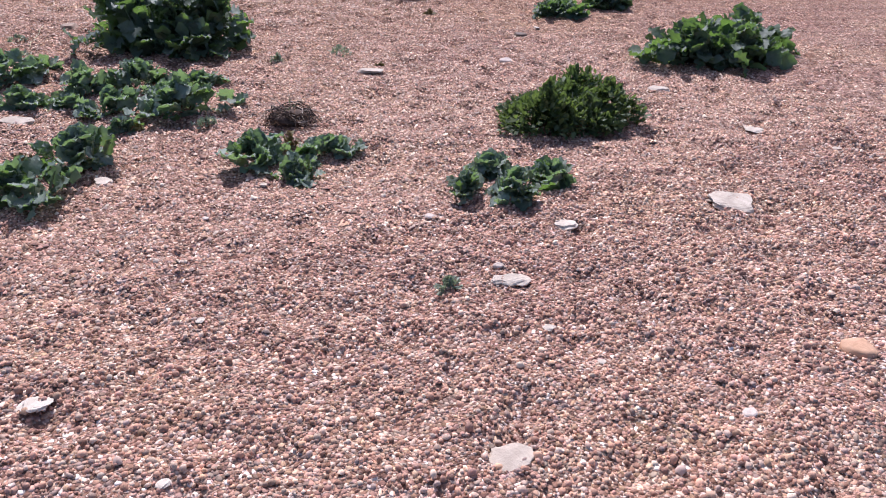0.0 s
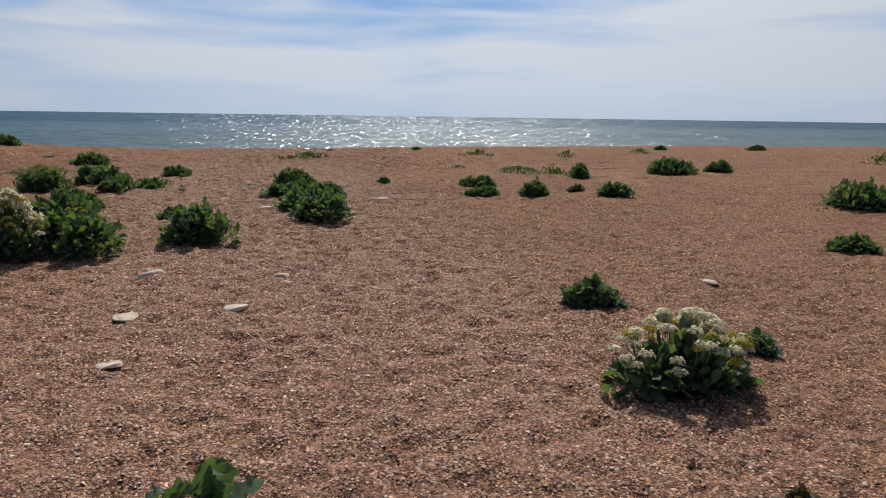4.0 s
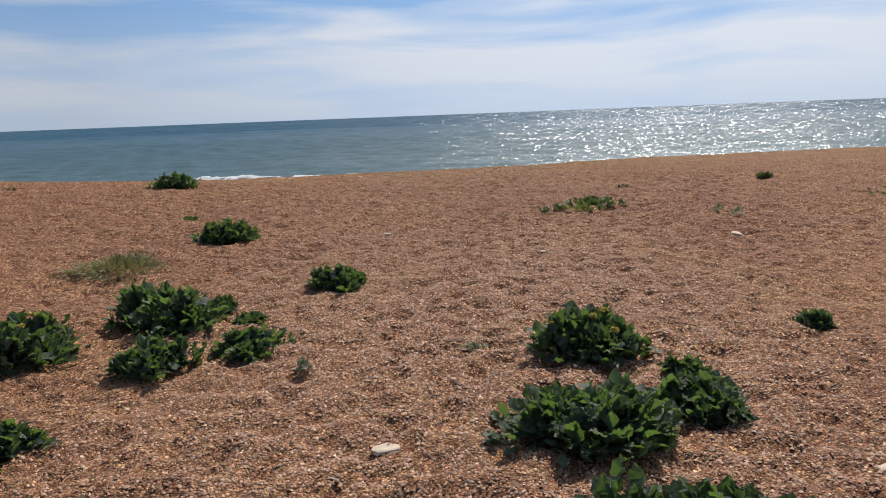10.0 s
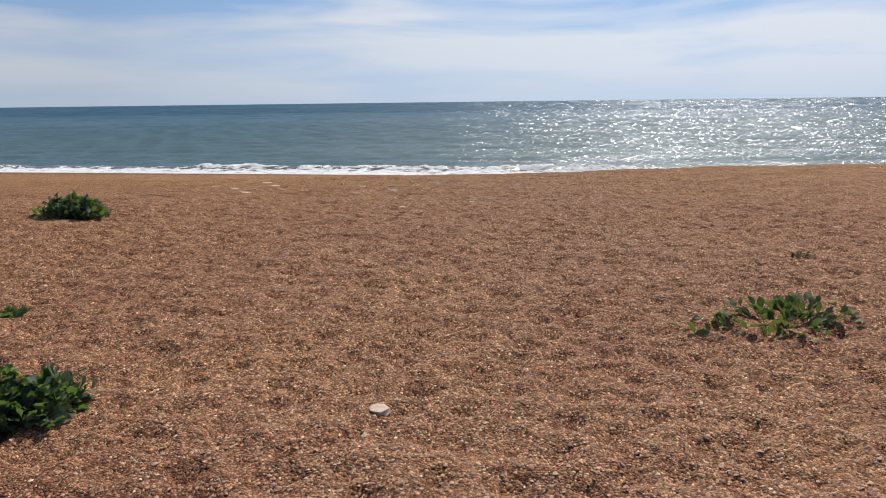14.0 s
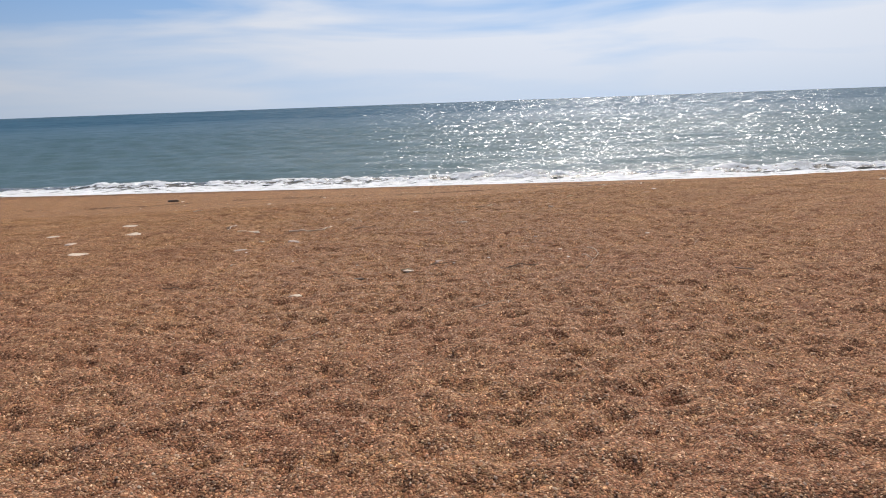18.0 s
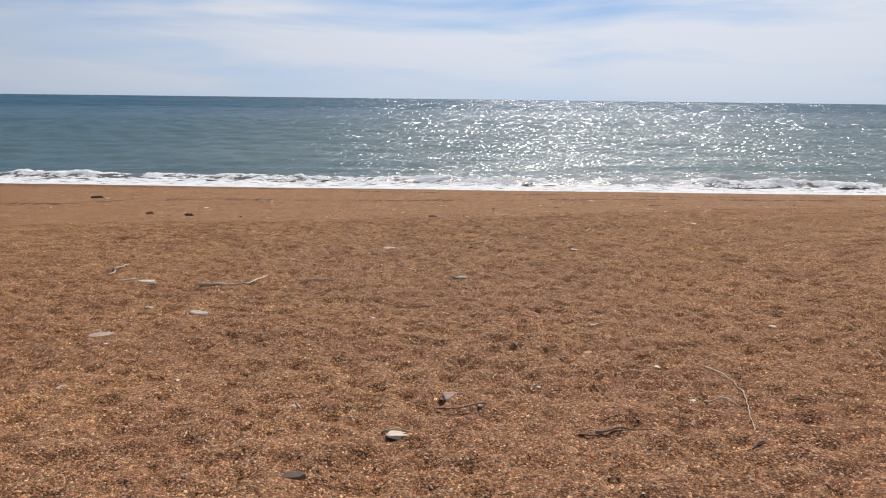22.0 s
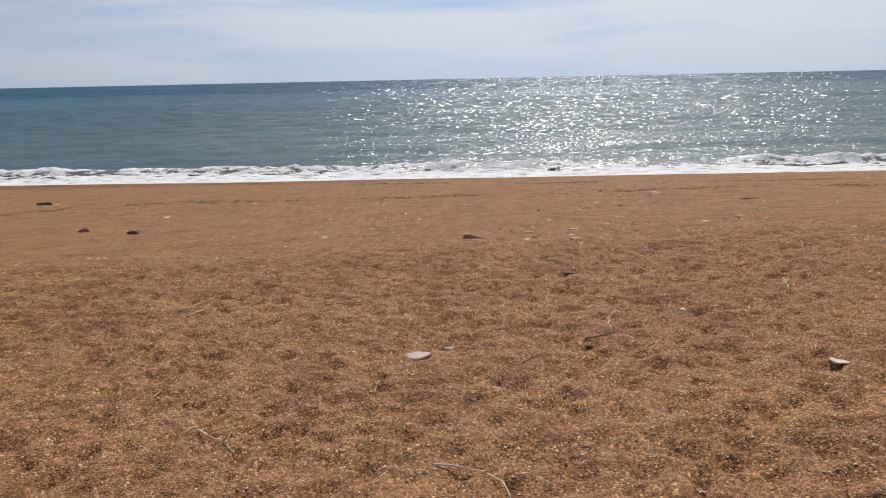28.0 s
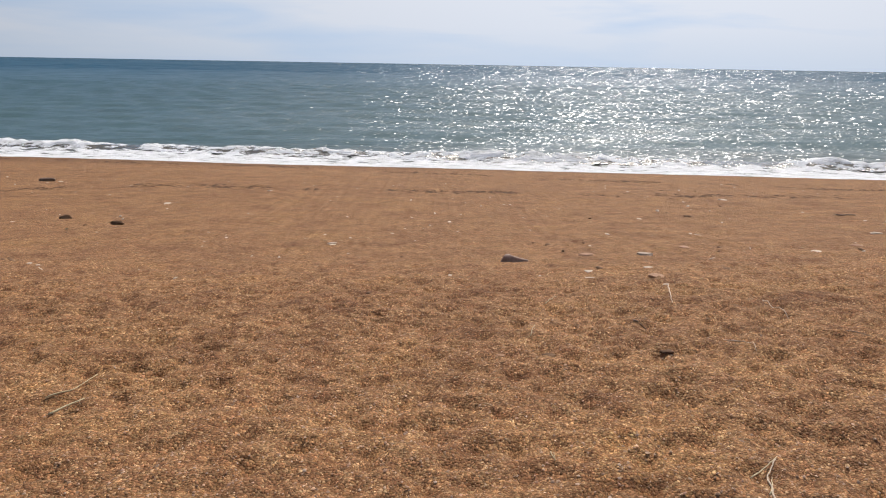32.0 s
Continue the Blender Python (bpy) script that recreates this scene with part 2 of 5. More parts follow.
def foam_material():
    """White foam, torn open over murky water on the breaker and over wet stones at the edge."""
    n = Nodes("sea_foam")
    at = n.add("NewGeometry").outputs["Position"]
    lace = n.noise(n.add("VectorMath", {0: at, 1: (0.55, 1.0, 1.6)}, operation="MULTIPLY").outputs[0], 1.9, 7.0, 0.68)
    colour = n.ramp(lace, ((0.34, (0.58, 0.59, 0.56)), (0.56, (0.86, 0.87, 0.87))))
    solid = n.add("BsdfPrincipled", {"Base Color": colour, "Roughness": 0.8, "Normal": n.bump(lace, 0.9, 0.35)}).outputs[0]
    murky = n.add("BsdfPrincipled", {"Base Color": (0.115, 0.105, 0.078, 1), "Roughness": 0.22, "Normal": n.bump(n.noise(at, 3.0, 4.0), 0.6, 0.2)}).outputs[0]
    edge = n.add("Attribute", attribute_name="cover").outputs["Fac"]
    wave = n.add("Attribute", attribute_name="wave").outputs["Fac"]
    hole = n.add("MapRange", {"Value": n.math("ADD", edge, n.math("MULTIPLY", n.math("SUBTRACT", lace, 0.5), 2.2)), "From Min": 0.44, "From Max": 0.58}).outputs[0]
    under = n.add("MixShader", {0: n.math("GREATER_THAN", wave, 0.5), 1: n.add("BsdfTransparent").outputs[0], 2: murky}).outputs[0]
    return n.out(n.add("MixShader", {0: hole, 1: under, 2: solid}).outputs[0])


def leaf_material(name, dark, mid, pale, through, share=0.3):
    n = Nodes(name)
    at = n.add("TexCoord").outputs["Object"]
    pick = n.add("ObjectInfo").outputs["Random"]
    island = n.add("NewGeometry").outputs["Random Per Island"]
    any_leaf = n.math("FRACT", n.math("ADD", pick, island))
    colour = n.ramp(any_leaf, ((0.0, dark), (0.5, mid), (1.0, pale)))
    grain = n.noise(at, 38.0, 4.0, 0.6)
    colour = n.mix(0.35, colour, n.ramp(grain, ((0.3, dark), (0.7, pale))))
    normal = n.bump(grain, 0.35, 0.01)
    body = n.add("BsdfPrincipled", {"Base Color": colour, "Roughness": 0.58, "Normal": normal, "Specular IOR Level": 0.28}).outputs[0]
    glow = n.add("BsdfTranslucent", {"Color": (*through, 1)}).outputs[0]
    return n.out(n.add("MixShader", {0: share, 1: body, 2: glow}).outputs[0])


def plain(name, dark, pale, rough=0.7, scale=20.0, bump=0.3, metal=0.0, bump_depth=0.01):
    n = Nodes(name)
    at = n.add("TexCoord").outputs["Object"]
    pick = n.add("ObjectInfo").outputs["Random"]
    big = n.noise(at, scale * 0.25, 3.0)
    small = n.noise(at, scale, 5.0, 0.65)
    fac = n.math("ADD", n.math("MULTIPLY", big, 0.5), n.math("ADD", n.math("MULTIPLY", small, 0.4), n.math("MULTIPLY", n.math("SUBTRACT", pick, 0.5), 0.25)))
    colour = n.ramp(fac, ((0.3, dark), (0.62, pale)))
    normal = n.bump(small, bump, bump_depth)
    return n.out(n.add("BsdfPrincipled", {"Base Color": colour, "Roughness": rough, "Metallic": metal, "Normal": normal, "Specular IOR Level": 0.15}).outputs[0])


def pebble_material(single=False):
    n = Nodes("single_pebble" if single else "pebble")
    island = n.add("ObjectInfo").outputs["Random"] if single else n.add("NewGeometry").outputs["Random Per Island"]
    at = n.add("NewGeometry").outputs["Position"]
    colour = n.ramp(island, PEBBLE_STOPS)
    lower = n.add("MapRange", {"Value": n.add("SeparateXYZ", {"Vector": at}).outputs["Y"], "From Min": 8.0, "From Max": 20.0, "To Max": 0.45}).outputs[0]
    colour = n.mix(lower, colour, (0.38, 0.265, 0.165))
    colour = n.mix(1.0, colour, n.ramp(n.math("FRACT", n.math("MULTIPLY", island, 37.7)), ((0.0, (0.66, 0.64, 0.60)), (0.5, (1.10, 1.11, 1.09)), (1.0, (1.58, 1.60, 1.54)))), "MULTIPLY")
    grain = n.noise(at, 160.0, 3.0)
    colour = n.mix(0.25, colour, n.ramp(grain, ((0.3, (0.14, 0.09, 0.07)), (0.7, (0.5, 0.38, 0.30)))), "OVERLAY")
    return n.out(n.add("BsdfPrincipled", {"Base Color": colour, "Roughness": 0.7, "Specular IOR Level": 0.15, "Normal": n.bump(grain, 0.15, 0.004)}).outputs[0])


def cloud_material():
    """Thin cloud: dense and pale low over the sea, torn into streaks with blue between higher up."""
    n = Nodes("cloud_bank")
    at = n.add("NewGeometry").outputs["Position"]
    spread = n.add("VectorMath", {0: at, 1: (0.00065, 0.00065, 0.0052)}, operation="MULTIPLY").outputs[0]
    veil = n.add("TexNoise", {"Vector": spread, "Scale": 1.0, "Detail": 5.0, "Roughness": 0.47, "Distortion": 0.3}).outputs["Fac"]
    up = n.add("SeparateXYZ", {"Vector": at}).outputs["Z"]
    high = n.ramp(n.add("MapRange", {"Value": up, "From Min": 0.0, "From Max": 1400.0}).outputs[0], ((0.0, (0.50, 0.50, 0.50)), (0.12, (0.60, 0.60, 0.60)), (0.26, (0.57, 0.57, 0.57)), (0.40, (0.43, 0.43, 0.43)), (0.55, (0.36, 0.36, 0.36))))
    cover = n.add("MapRange", {"Value": n.math("ADD", n.math("MULTIPLY_ADD", n.add("SeparateXYZ", {"Vector": at}).outputs["X"], 0.000028, veil), high), "From Min": 0.84, "From Max": 1.12}).outputs[0]
    level = n.add("MapRange", {"Value": up, "From Min": 0.0, "From Max": 900.0}).outputs[0]
    blue = n.ramp(level, ((0.0, (0.50, 0.62, 0.78)), (0.35, (0.44, 0.60, 0.82)), (0.75, (0.29, 0.49, 0.80))))
    white = n.ramp(level, ((0.0, (0.56, 0.65, 0.77)), (0.25, (0.66, 0.72, 0.81)), (1.0, (0.78, 0.82, 0.88))))
    # brighter where the sun stands behind the veil
    aim = n.add("VectorMath", {0: at, 1: (-math.sin(radians(SUN_LEFT)) / 4800, math.cos(radians(SUN_LEFT)) / 4800, 0.0)}, operation="DOT_PRODUCT").outputs["Value"]
    glow = n.add("MapRange", {"Value": aim, "From Min": 0.70, "From Max": 1.0, "To Min": 0.86, "To Max": 1.14}).outputs[0]
    return n.out(n.add("Emission", {"Color": n.mix(cover, blue, white), "Strength": glow}).outputs[0])


SHINGLE, WATER, FOAM, PEBBLE, CLOUD = shingle_material(), water_material(), foam_material(), pebble_material(), cloud_material()
PEBBLE_SINGLE = pebble_material(True)
KALE = leaf_material("sea_kale_leaf", (0.040, 0.060, 0.040), (0.070, 0.098, 0.060), (0.140, 0.168, 0.128), (0.18, 0.31, 0.05), 0.33)
FINE = leaf_material("small_leaf", (0.030, 0.050, 0.020), (0.062, 0.092, 0.034), (0.14, 0.165, 0.075), (0.17, 0.25, 0.045))
BLUE = leaf_material("grey_green_leaf", (0.078, 0.108, 0.082), (0.138, 0.180, 0.136), (0.26, 0.30, 0.25), (0.22, 0.34, 0.10), 0.37)
SILVER = leaf_material("silvery_leaf", (0.13, 0.155, 0.105), (0.23, 0.265, 0.185), (0.36, 0.39, 0.30), (0.26, 0.33, 0.16), 0.3)
DRY = leaf_material("withered_leaf", (0.07, 0.045, 0.02), (0.15, 0.11, 0.045), (0.22, 0.18, 0.08), (0.18, 0.13, 0.04))
PALE = leaf_material("pale_grass", (0.10, 0.11, 0.045), (0.18, 0.18, 0.08), (0.30, 0.28, 0.14), (0.25, 0.25, 0.08))
STEM = plain("stem", (0.10, 0.13, 0.06), (0.25, 0.27, 0.15), 0.6, 60.0)
FLOWER = leaf_material("cream_flower", (0.50, 0.47, 0.30), (0.68, 0.65, 0.46), (0.80, 0.78, 0.62), (0.85, 0.80, 0.58), 0.6)
YELLOW = leaf_material("yellow_flower", (0.35, 0.28, 0.05), (0.55, 0.44, 0.08), (0.65, 0.58, 0.18), (0.5, 0.42, 0.06))
CHALK = plain("pale_stone", (0.38, 0.307, 0.238), (0.58, 0.488, 0.39), 0.85, 26.0, 0.5)
WHITE = plain("white_stone", (0.62, 0.57, 0.50), (0.84, 0.79, 0.72), 0.85, 40.0, 0.4)
CREAM = plain("cream_stone", (0.50, 0.40, 0.30), (0.74, 0.62, 0.48), 0.85, 26.0, 0.5)
GREY = plain("grey_stone", (0.36, 0.285, 0.232), (0.63, 0.515, 0.43), 0.75, 30.0, 0.4)
TAN = plain("tan_stone", (0.32, 0.175, 0.095), (0.50, 0.30, 0.185), 0.7, 30.0, 0.4)
DARK = plain("dark_stone", (0.10, 0.068, 0.048), (0.21, 0.15, 0.11), 0.7, 30.0, 0.4)
RUST = plain("red_brown_stone", (0.32, 0.23, 0.18), (0.56, 0.43, 0.34), 0.75, 30.0, 0.4)
WOOD = plain("bleached_driftwood", (0.50, 0.38, 0.27), (0.78, 0.64, 0.49), 0.8, 50.0, 0.6)
BROWN = plain("dark_driftwood", (0.22, 0.15, 0.105), (0.45, 0.325, 0.23), 0.8, 50.0, 0.6)
STRAW = plain("straw", (0.40, 0.32, 0.18), (0.66, 0.56, 0.36), 0.7, 60.0, 0.3)
ROTTEN = plain("rotten_stump", (0.030, 0.020, 0.015), (0.095, 0.062, 0.045), 0.9, 60.0, 0.6)
WEED = plain("dried_seaweed", (0.10, 0.055, 0.030), (0.22, 0.13, 0.075), 0.9, 40.0, 0.5)

# The lie of the land
KNOTS = ((-60, -0.3), (-10, -0.16), (0, -0.10), (2, -0.07), (4.4, 0.0), (8, 0.15), (10, 0.20), (12, 0.27), (13.5, 0.35), (15, 0.41), (19, 0.51),
         (21, 0.55), (23, 0.54), (26.2, 0.44), (28, 0.31), (30, 0.20), (32, 0.11), (34, -0.01), (36.5, -0.14), (38.4, -0.26),
         (41.2, -0.74), (43.3, -1.03), (46.2, -1.37), (56.7, -2.28), (68, -3.22), (80, -4.6), (120, -9.0))
TILT = ((-60, 0), (18, 0), (26, 0.014), (33, 0.024), (38, 0.036), (46, 0.036), (56, 0.014), (66, 0.0), (120, 0.0))
_gy = np.arange(-60, 120, 0.1)
_gk = np.exp(-0.5 * (np.arange(-20, 21) / 7.0) ** 2)
_gk /= _gk.sum()
_gz = np.convolve(np.pad(np.interp(_gy, *np.array(KNOTS).T), 20, mode="edge"), _gk, "valid")
_gt = np.interp(_gy, *np.array(TILT).T)


def lie(x, y):
    """The smooth lie of the beach: its height at a place."""
    y = np.clip(y, -59, 119)
    x = np.asarray(x)
    y = np.clip(y + 0.115 * np.clip(x, -80, 80) * np.clip((y - 52) / 16, 0, 1), -59, 119)
    bank = 0.34 * np.clip(-x / 8.0, 0, 1.3) * np.exp(-((y - 25.0) / 3.6) ** 2)
    return np.interp(y, _gy, _gz) + np.interp(y, _gy, _gt) * 9 * np.tanh((x - 1.5) / 9) * np.where(x > 1.5, 1.0, 0.3) + bank


def shore(x):
    """How far out the water's edge lies."""
    return 68.5 - 0.115 * np.clip(x, -80, 80) + 0.25 * np.sin(np.asarray(x) * 0.13) + 0.15 * np.sin(np.asarray(x) * 0.41 + 1)


_lattice = np.random.RandomState(7).uniform(-1, 1, (6, 256, 256))


def field(x, y, cell, layer):
    """Smooth random heights on a square lattice, from -1 to 1."""
    u, v = np.asarray(x, float) / cell + 31.7 * layer, np.asarray(y, float) / cell + 17.3 * layer
    i, j = np.floor(u).astype(int), np.floor(v).astype(int)
    a, b = u - i, v - j
    a, b = a * a * (3 - 2 * a), b * b * (3 - 2 * b)
    t = _lattice[layer]
    i0, j0, i1, j1 = i % 256, j % 256, (i + 1) % 256, (j + 1) % 256
    return (t[i0, j0] * (1 - a) + t[i1, j0] * a) * (1 - b) + (t[i0, j1] * (1 - a) + t[i1, j1] * a) * b


def pits(u, v, cell, layer):
    """Shallow hollows, one in every cell of a jittered grid: 1 at the middle of each, 0 between."""
    u, v = np.asarray(u, float) / cell, np.asarray(v, float) / cell
    i, j = np.floor(u).astype(int), np.floor(v).astype(int)
    found = np.zeros(np.broadcast(u, v).shape)
    for di in (-1, 0, 1):
        for dj in (-1, 0, 1):
            a, b = (i + di) % 256, (j + dj) % 256
            du, dv = u - (i + di + 0.5 + 0.42 * _lattice[layer][a, b]), v - (j + dj + 0.5 + 0.42 * _lattice[layer][b, a])
            found = np.maximum(found, (0.75 + 0.35 * _lattice[layer - 1][a, b]) * np.exp(-(du * du + dv * dv) / 0.11))
    return found


def rough(x, y):
    """Trodden hollows and low ridges in the shingle, deeper on the middle of the beach."""
    x, y = np.asarray(x, float), np.asarray(y, float)
    u, v = x + 0.06 * field(x, y, 0.3, 2), y + 0.06 * field(y, x, 0.3, 3)
    deep = np.interp(y, (0, 6, 14, 24, 37, 46), (0.85, 0.85, 1.05, 1.5, 1.3, 0.5)) * np.interp(np.abs(x - 1.3), (5, 14), (1.0, 0.4))
    hollows = 0.020 - 0.056 * pits(u, v, 0.20, 1) - 0.016 * np.clip(field(v, u, 0.5, 5), 0, 1) * pits(v, u, 0.37, 2)
    return deep * (0.011 * field(x, y, 0.09, 0) + hollows + 0.012 * field(x, y, 0.55, 2) + 0.016 * field(x, y, 1.3, 3)) + 0.022 * field(x, y, 3.6, 4)


def top(x, y):
    return lie(x, y) + rough(x, y) * np.clip((67.0 - np.asarray(y)) / 6.0, 0.15, 1)


def mesh_object(name, verts, faces, material, smooth=True, parent=None):
    me = bpy.data.meshes.new(name)
    me.from_pydata(verts, [], faces)
    me.materials.append(material)
    if smooth:
        me.shade_smooth()
    ob = new(name, me)
    ob.parent = parent
    return ob


def grid_object(name, xs, ys, height, material):
    gx, gy = np.meshgrid(xs, ys)
    gz = height(gx, gy)
    co = np.stack([gx, gy, gz], -1).reshape(-1, 3)
    w, h = len(xs), len(ys)
    i = (np.arange(h - 1)[:, None] * w + np.arange(w - 1)[None]).ravel()
    quads = np.stack([i, i + 1, i + w + 1, i + w], 1)
    me = bpy.data.meshes.new(name)
    me.vertices.add(len(co))
    me.vertices.foreach_set("co", co.ravel())
    me.loops.add(quads.size)
    me.loops.foreach_set("vertex_index", quads.ravel().astype(np.int32))
    me.polygons.add(len(quads))
    me.polygons.foreach_set("loop_start", np.arange(0, quads.size, 4, dtype=np.int32))
    me.polygons.foreach_set("loop_total", np.full(len(quads), 4, dtype=np.int32))
    me.update()
    me.materials.append(material)
    me.shade_smooth()
    return new(name, me)


def spaced(fine_lo, fine_hi, step, far_lo, far_hi, grow=1.16):
    """Even steps within the fine stretch, growing ones out to both far ends."""
    out = list(np.arange(fine_lo, fine_hi + step / 2, step))
    s = step
    while out[-1] < far_hi:
        s *= grow
        out.append(min(out[-1] + s, far_hi))
    s = step
    while out[0] > far_lo:
        s *= grow
        out.insert(0, max(out[0] - s, far_lo))
    return np.array(out)


ground = grid_object("ground", spaced(-3.0, 5.6, 0.049, -3000, 3000, 1.08), spaced(0.3, 38.5, 0.049, -3000, 119, 1.055), top, SHINGLE)
tagged(ground, "sloping beach of pink and brown shingle with trodden hollows", "beach", kind="structure")


def swell(x, y):
    s = y - shore(x)
    amp = np.clip(s / 14.0, 0.0, 1.0)
    roll = 0.13 * np.sin(s * 0.75 + 0.5 * np.sin(x * 0.08) + 0.3 * np.sin(x * 0.31)) + 0.06 * np.sin(s * 1.9 + x * 0.5) + 0.05 * np.sin(s * 1.3 - x * 0.8 + 2)
    fade = np.clip((400 - s) / 250, 0, 1)
    hump = 0.2 * np.exp(-((s - 4.6 - 0.8 * field(x, 0 * x, 9.0, 3)) / 0.8) ** 2) * np.clip(0.2 + 0.9 * field(x, 0 * x, 4.0, 2), 0, 1)
    return SEA + amp * fade * roll + hump


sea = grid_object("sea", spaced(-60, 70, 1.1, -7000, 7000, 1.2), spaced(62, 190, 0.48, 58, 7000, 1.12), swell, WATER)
tagged(sea, "green-blue choppy sea glittering in the sun", "sea", kind="structure")


def foam_band(name, near, far, crest, seed, label):
    """The surf: a thin edge of foam on the stones, torn lace behind it and a low breaker with tumbling crests."""
    rng = np.random.RandomState(seed)
    xs, ss = np.arange(-95, 100, 0.16), np.linspace(0, 1, 30)
    gx, gs = np.meshgrid(xs, ss)
    wob = sum(rng.uniform(0.3, 1) * np.sin(gx * w + rng.uniform(0, 6)) for w in (0.11, 0.23, 0.47, 0.9, 1.7, 3.1)) / 3.2
    lump = 0.5 * field(gx, gs * 7, 1.1, 1) + 0.6 * field(gx, gs * 7, 0.4, 2) + 0.4 * field(gx, gs * 7, 2.8, 3)
    sets = np.clip(0.55 + 0.9 * field(gx, 0 * gx, 5.5, 4) + 0.35 * field(gx, 0 * gx, 1.9, 0), 0, 1)
    gy = shore(gx) + near + (far - near) * gs + 0.7 * wob * (gs - 0.15)
    line = 0.64 + 0.07 * field(gx, 0 * gx, 3.7, 1)
    ridge = np.where(gs < line, np.exp(-((gs - line) / 0.075) ** 2), np.exp(-((gs - line) / 0.16) ** 2))
    rise = crest * ridge * (0.25 + 0.75 * sets) * (1 + 0.35 * lump)
    gz = np.maximum(SEA + 0.03, top(gx, gy) + 0.006) + np.clip(rise, 0, None) + 0.045 * (lump + 0.9) * np.clip(gs * 5 - 0.2, 0, 1) * np.clip((1 - gs) * 5, 0, 1)
    w, h = len(xs), len(ss)
    i = (np.arange(h - 1)[:, None] * w + np.arange(w - 1)[None]).ravel()
    ob = mesh_object(name, np.stack([gx, gy, gz], -1).reshape(-1, 3).tolist(), np.stack([i, i + 1, i + w + 1, i + w], 1).tolist(), FOAM)
    cover = np.interp(gs, (0, 0.02, 0.06, 0.15, 0.32, 0.48, 0.56), (0.3, 0.9, 1.0, 0.92, 0.74, 0.70, 0.48))
    cover = np.where(gs > line - 0.07, 0.28 + 0.62 * sets * np.exp(-((gs - line - 0.03) / 0.13) ** 2), cover) + 0.14 * lump
    cover = np.where(gs > 0.88, cover - (gs - 0.88) * 6, cover)
    for key, value in (("cover", np.clip(cover, 0, 1)), ("wave", (ridge > 0.12) * 1.0)):
        ob.data.attributes.new(key, "FLOAT", "POINT").data.foreach_set("value", value.ravel().astype(np.float32))
    return tagged(ob, label, "surf", kind="stuff")


foam_band("surf", -1.35, 6.2, 0.42, 3, "white foaming surf breaking on the shingle")

# A far bank of thin cloud over the sea
_turns = np.radians(np.arange(-110, 111, 4))
_rises = np.linspace(-8, 2200, 14)
gA, gR = np.meshgrid(_turns, _rises)
_co = np.stack([4800 * np.sin(gA), 4800 * np.cos(gA) + 30, gR], -1).reshape(-1, 3)
_w = len(_turns)
_i = (np.arange(len(_rises) - 1)[:, None] * _w + np.arange(_w - 1)[None]).ravel()
clouds = mesh_object("backdrop", _co.tolist(), np.stack([_i, _i + 1, _i + _w + 1, _i + _w], 1).tolist(), CLOUD)
clouds.visible_shadow = False
tagged(clouds, "thin white cloud veiling the sky over the sea", "cloud", kind="structure")

# Plants
def part(name, bm, material, parent, label=""):
    me = bpy.data.meshes.new(name)
    bm.to_mesh(me)
    bm.free()
    me.materials.append(material)
    me.shade_smooth()
    ob = new(name, me)
    ob.parent = parent
    return tagged(ob, label)


def leaf_points(seed, long, wide, ruffle, lobes, rows=9, cols=5):
    """Points and quads of one leaf that grows along +x, with a stalk fold and a wavy margin."""
    rng = np.random.RandomState(seed)
    ph = rng.uniform(0, 6, 3)
    pts = []
    for i in range(rows):
        u = i / (rows - 1)
        half = wide * min(1.0, 0.15 + 2.0 * u) * math.sin(math.pi * (0.04 + 0.915 * u)) ** 0.55 * (1 + 0.12 * math.sin(lobes * u + ph[0]))
        for j in range(cols):
            v = 2 * j / (cols - 1) - 1
            lift = 0.10 * long * math.sin(u * 2.0) - 0.16 * long * u * u + 0.14 * wide * v * v
            wave = ruffle * (0.25 + abs(v) ** 1.5) * math.sin(lobes * 1.6 * u + ph[1] + 2.6 * v) + 0.12 * ruffle * rng.uniform(-1, 1)
            pts.append((long * (u - 0.12 * u ** 3 * v * v), half * v, lift + wave))
    faces = [(i * cols + j, i * cols + j + 1, (i + 1) * cols + j + 1, (i + 1) * cols + j) for i in range(rows - 1) for j in range(cols - 1)]
    return pts, faces


KALE_LEAVES = [leaf_points(k, 0.092 + 0.010 * (k % 4), 0.042 + 0.005 * (k % 3), 0.010, 11 + k, rows=9, cols=5) for k in range(6)]
SLIM_LEAVES = [leaf_points(60 + k, 0.100 + 0.010 * (k % 4), 0.030 + 0.004 * (k % 3), 0.009, 12 + k, rows=8, cols=5) for k in range(6)]
INNER_LEAVES = [leaf_points(80 + k, 0.11, 0.034, 0.010, 9 + k, rows=4, cols=3) for k in range(4)]
FAR_LEAVES = [leaf_points(90 + k, 0.105 + 0.010 * (k % 4), 0.026 + 0.004 * (k % 3), 0.010, 9 + k, rows=5, cols=3) for k in range(6)]
SMALL_LEAVES = [leaf_points(20 + k, 0.055 + 0.005 * k, 0.017, 0.003, 4, rows=4, cols=3) for k in range(4)]
BLADES = [leaf_points(40 + k, 0.11 + 0.02 * k, 0.006, 0.001, 2, rows=4, cols=2) for k in range(3)]
LEAF_MESHES = {}


def shared_leaf(kinds, k, material):
    key = (kinds is SLIM_LEAVES, k, material.name)
    if key not in LEAF_MESHES:
        pts, faces = kinds[k]
        me = bpy.data.meshes.new("leaf")
        me.from_pydata(pts, [], faces)
        me.materials.append(material)
        me.shade_smooth()
        LEAF_MESHES[key] = me
    return LEAF_MESHES[key]


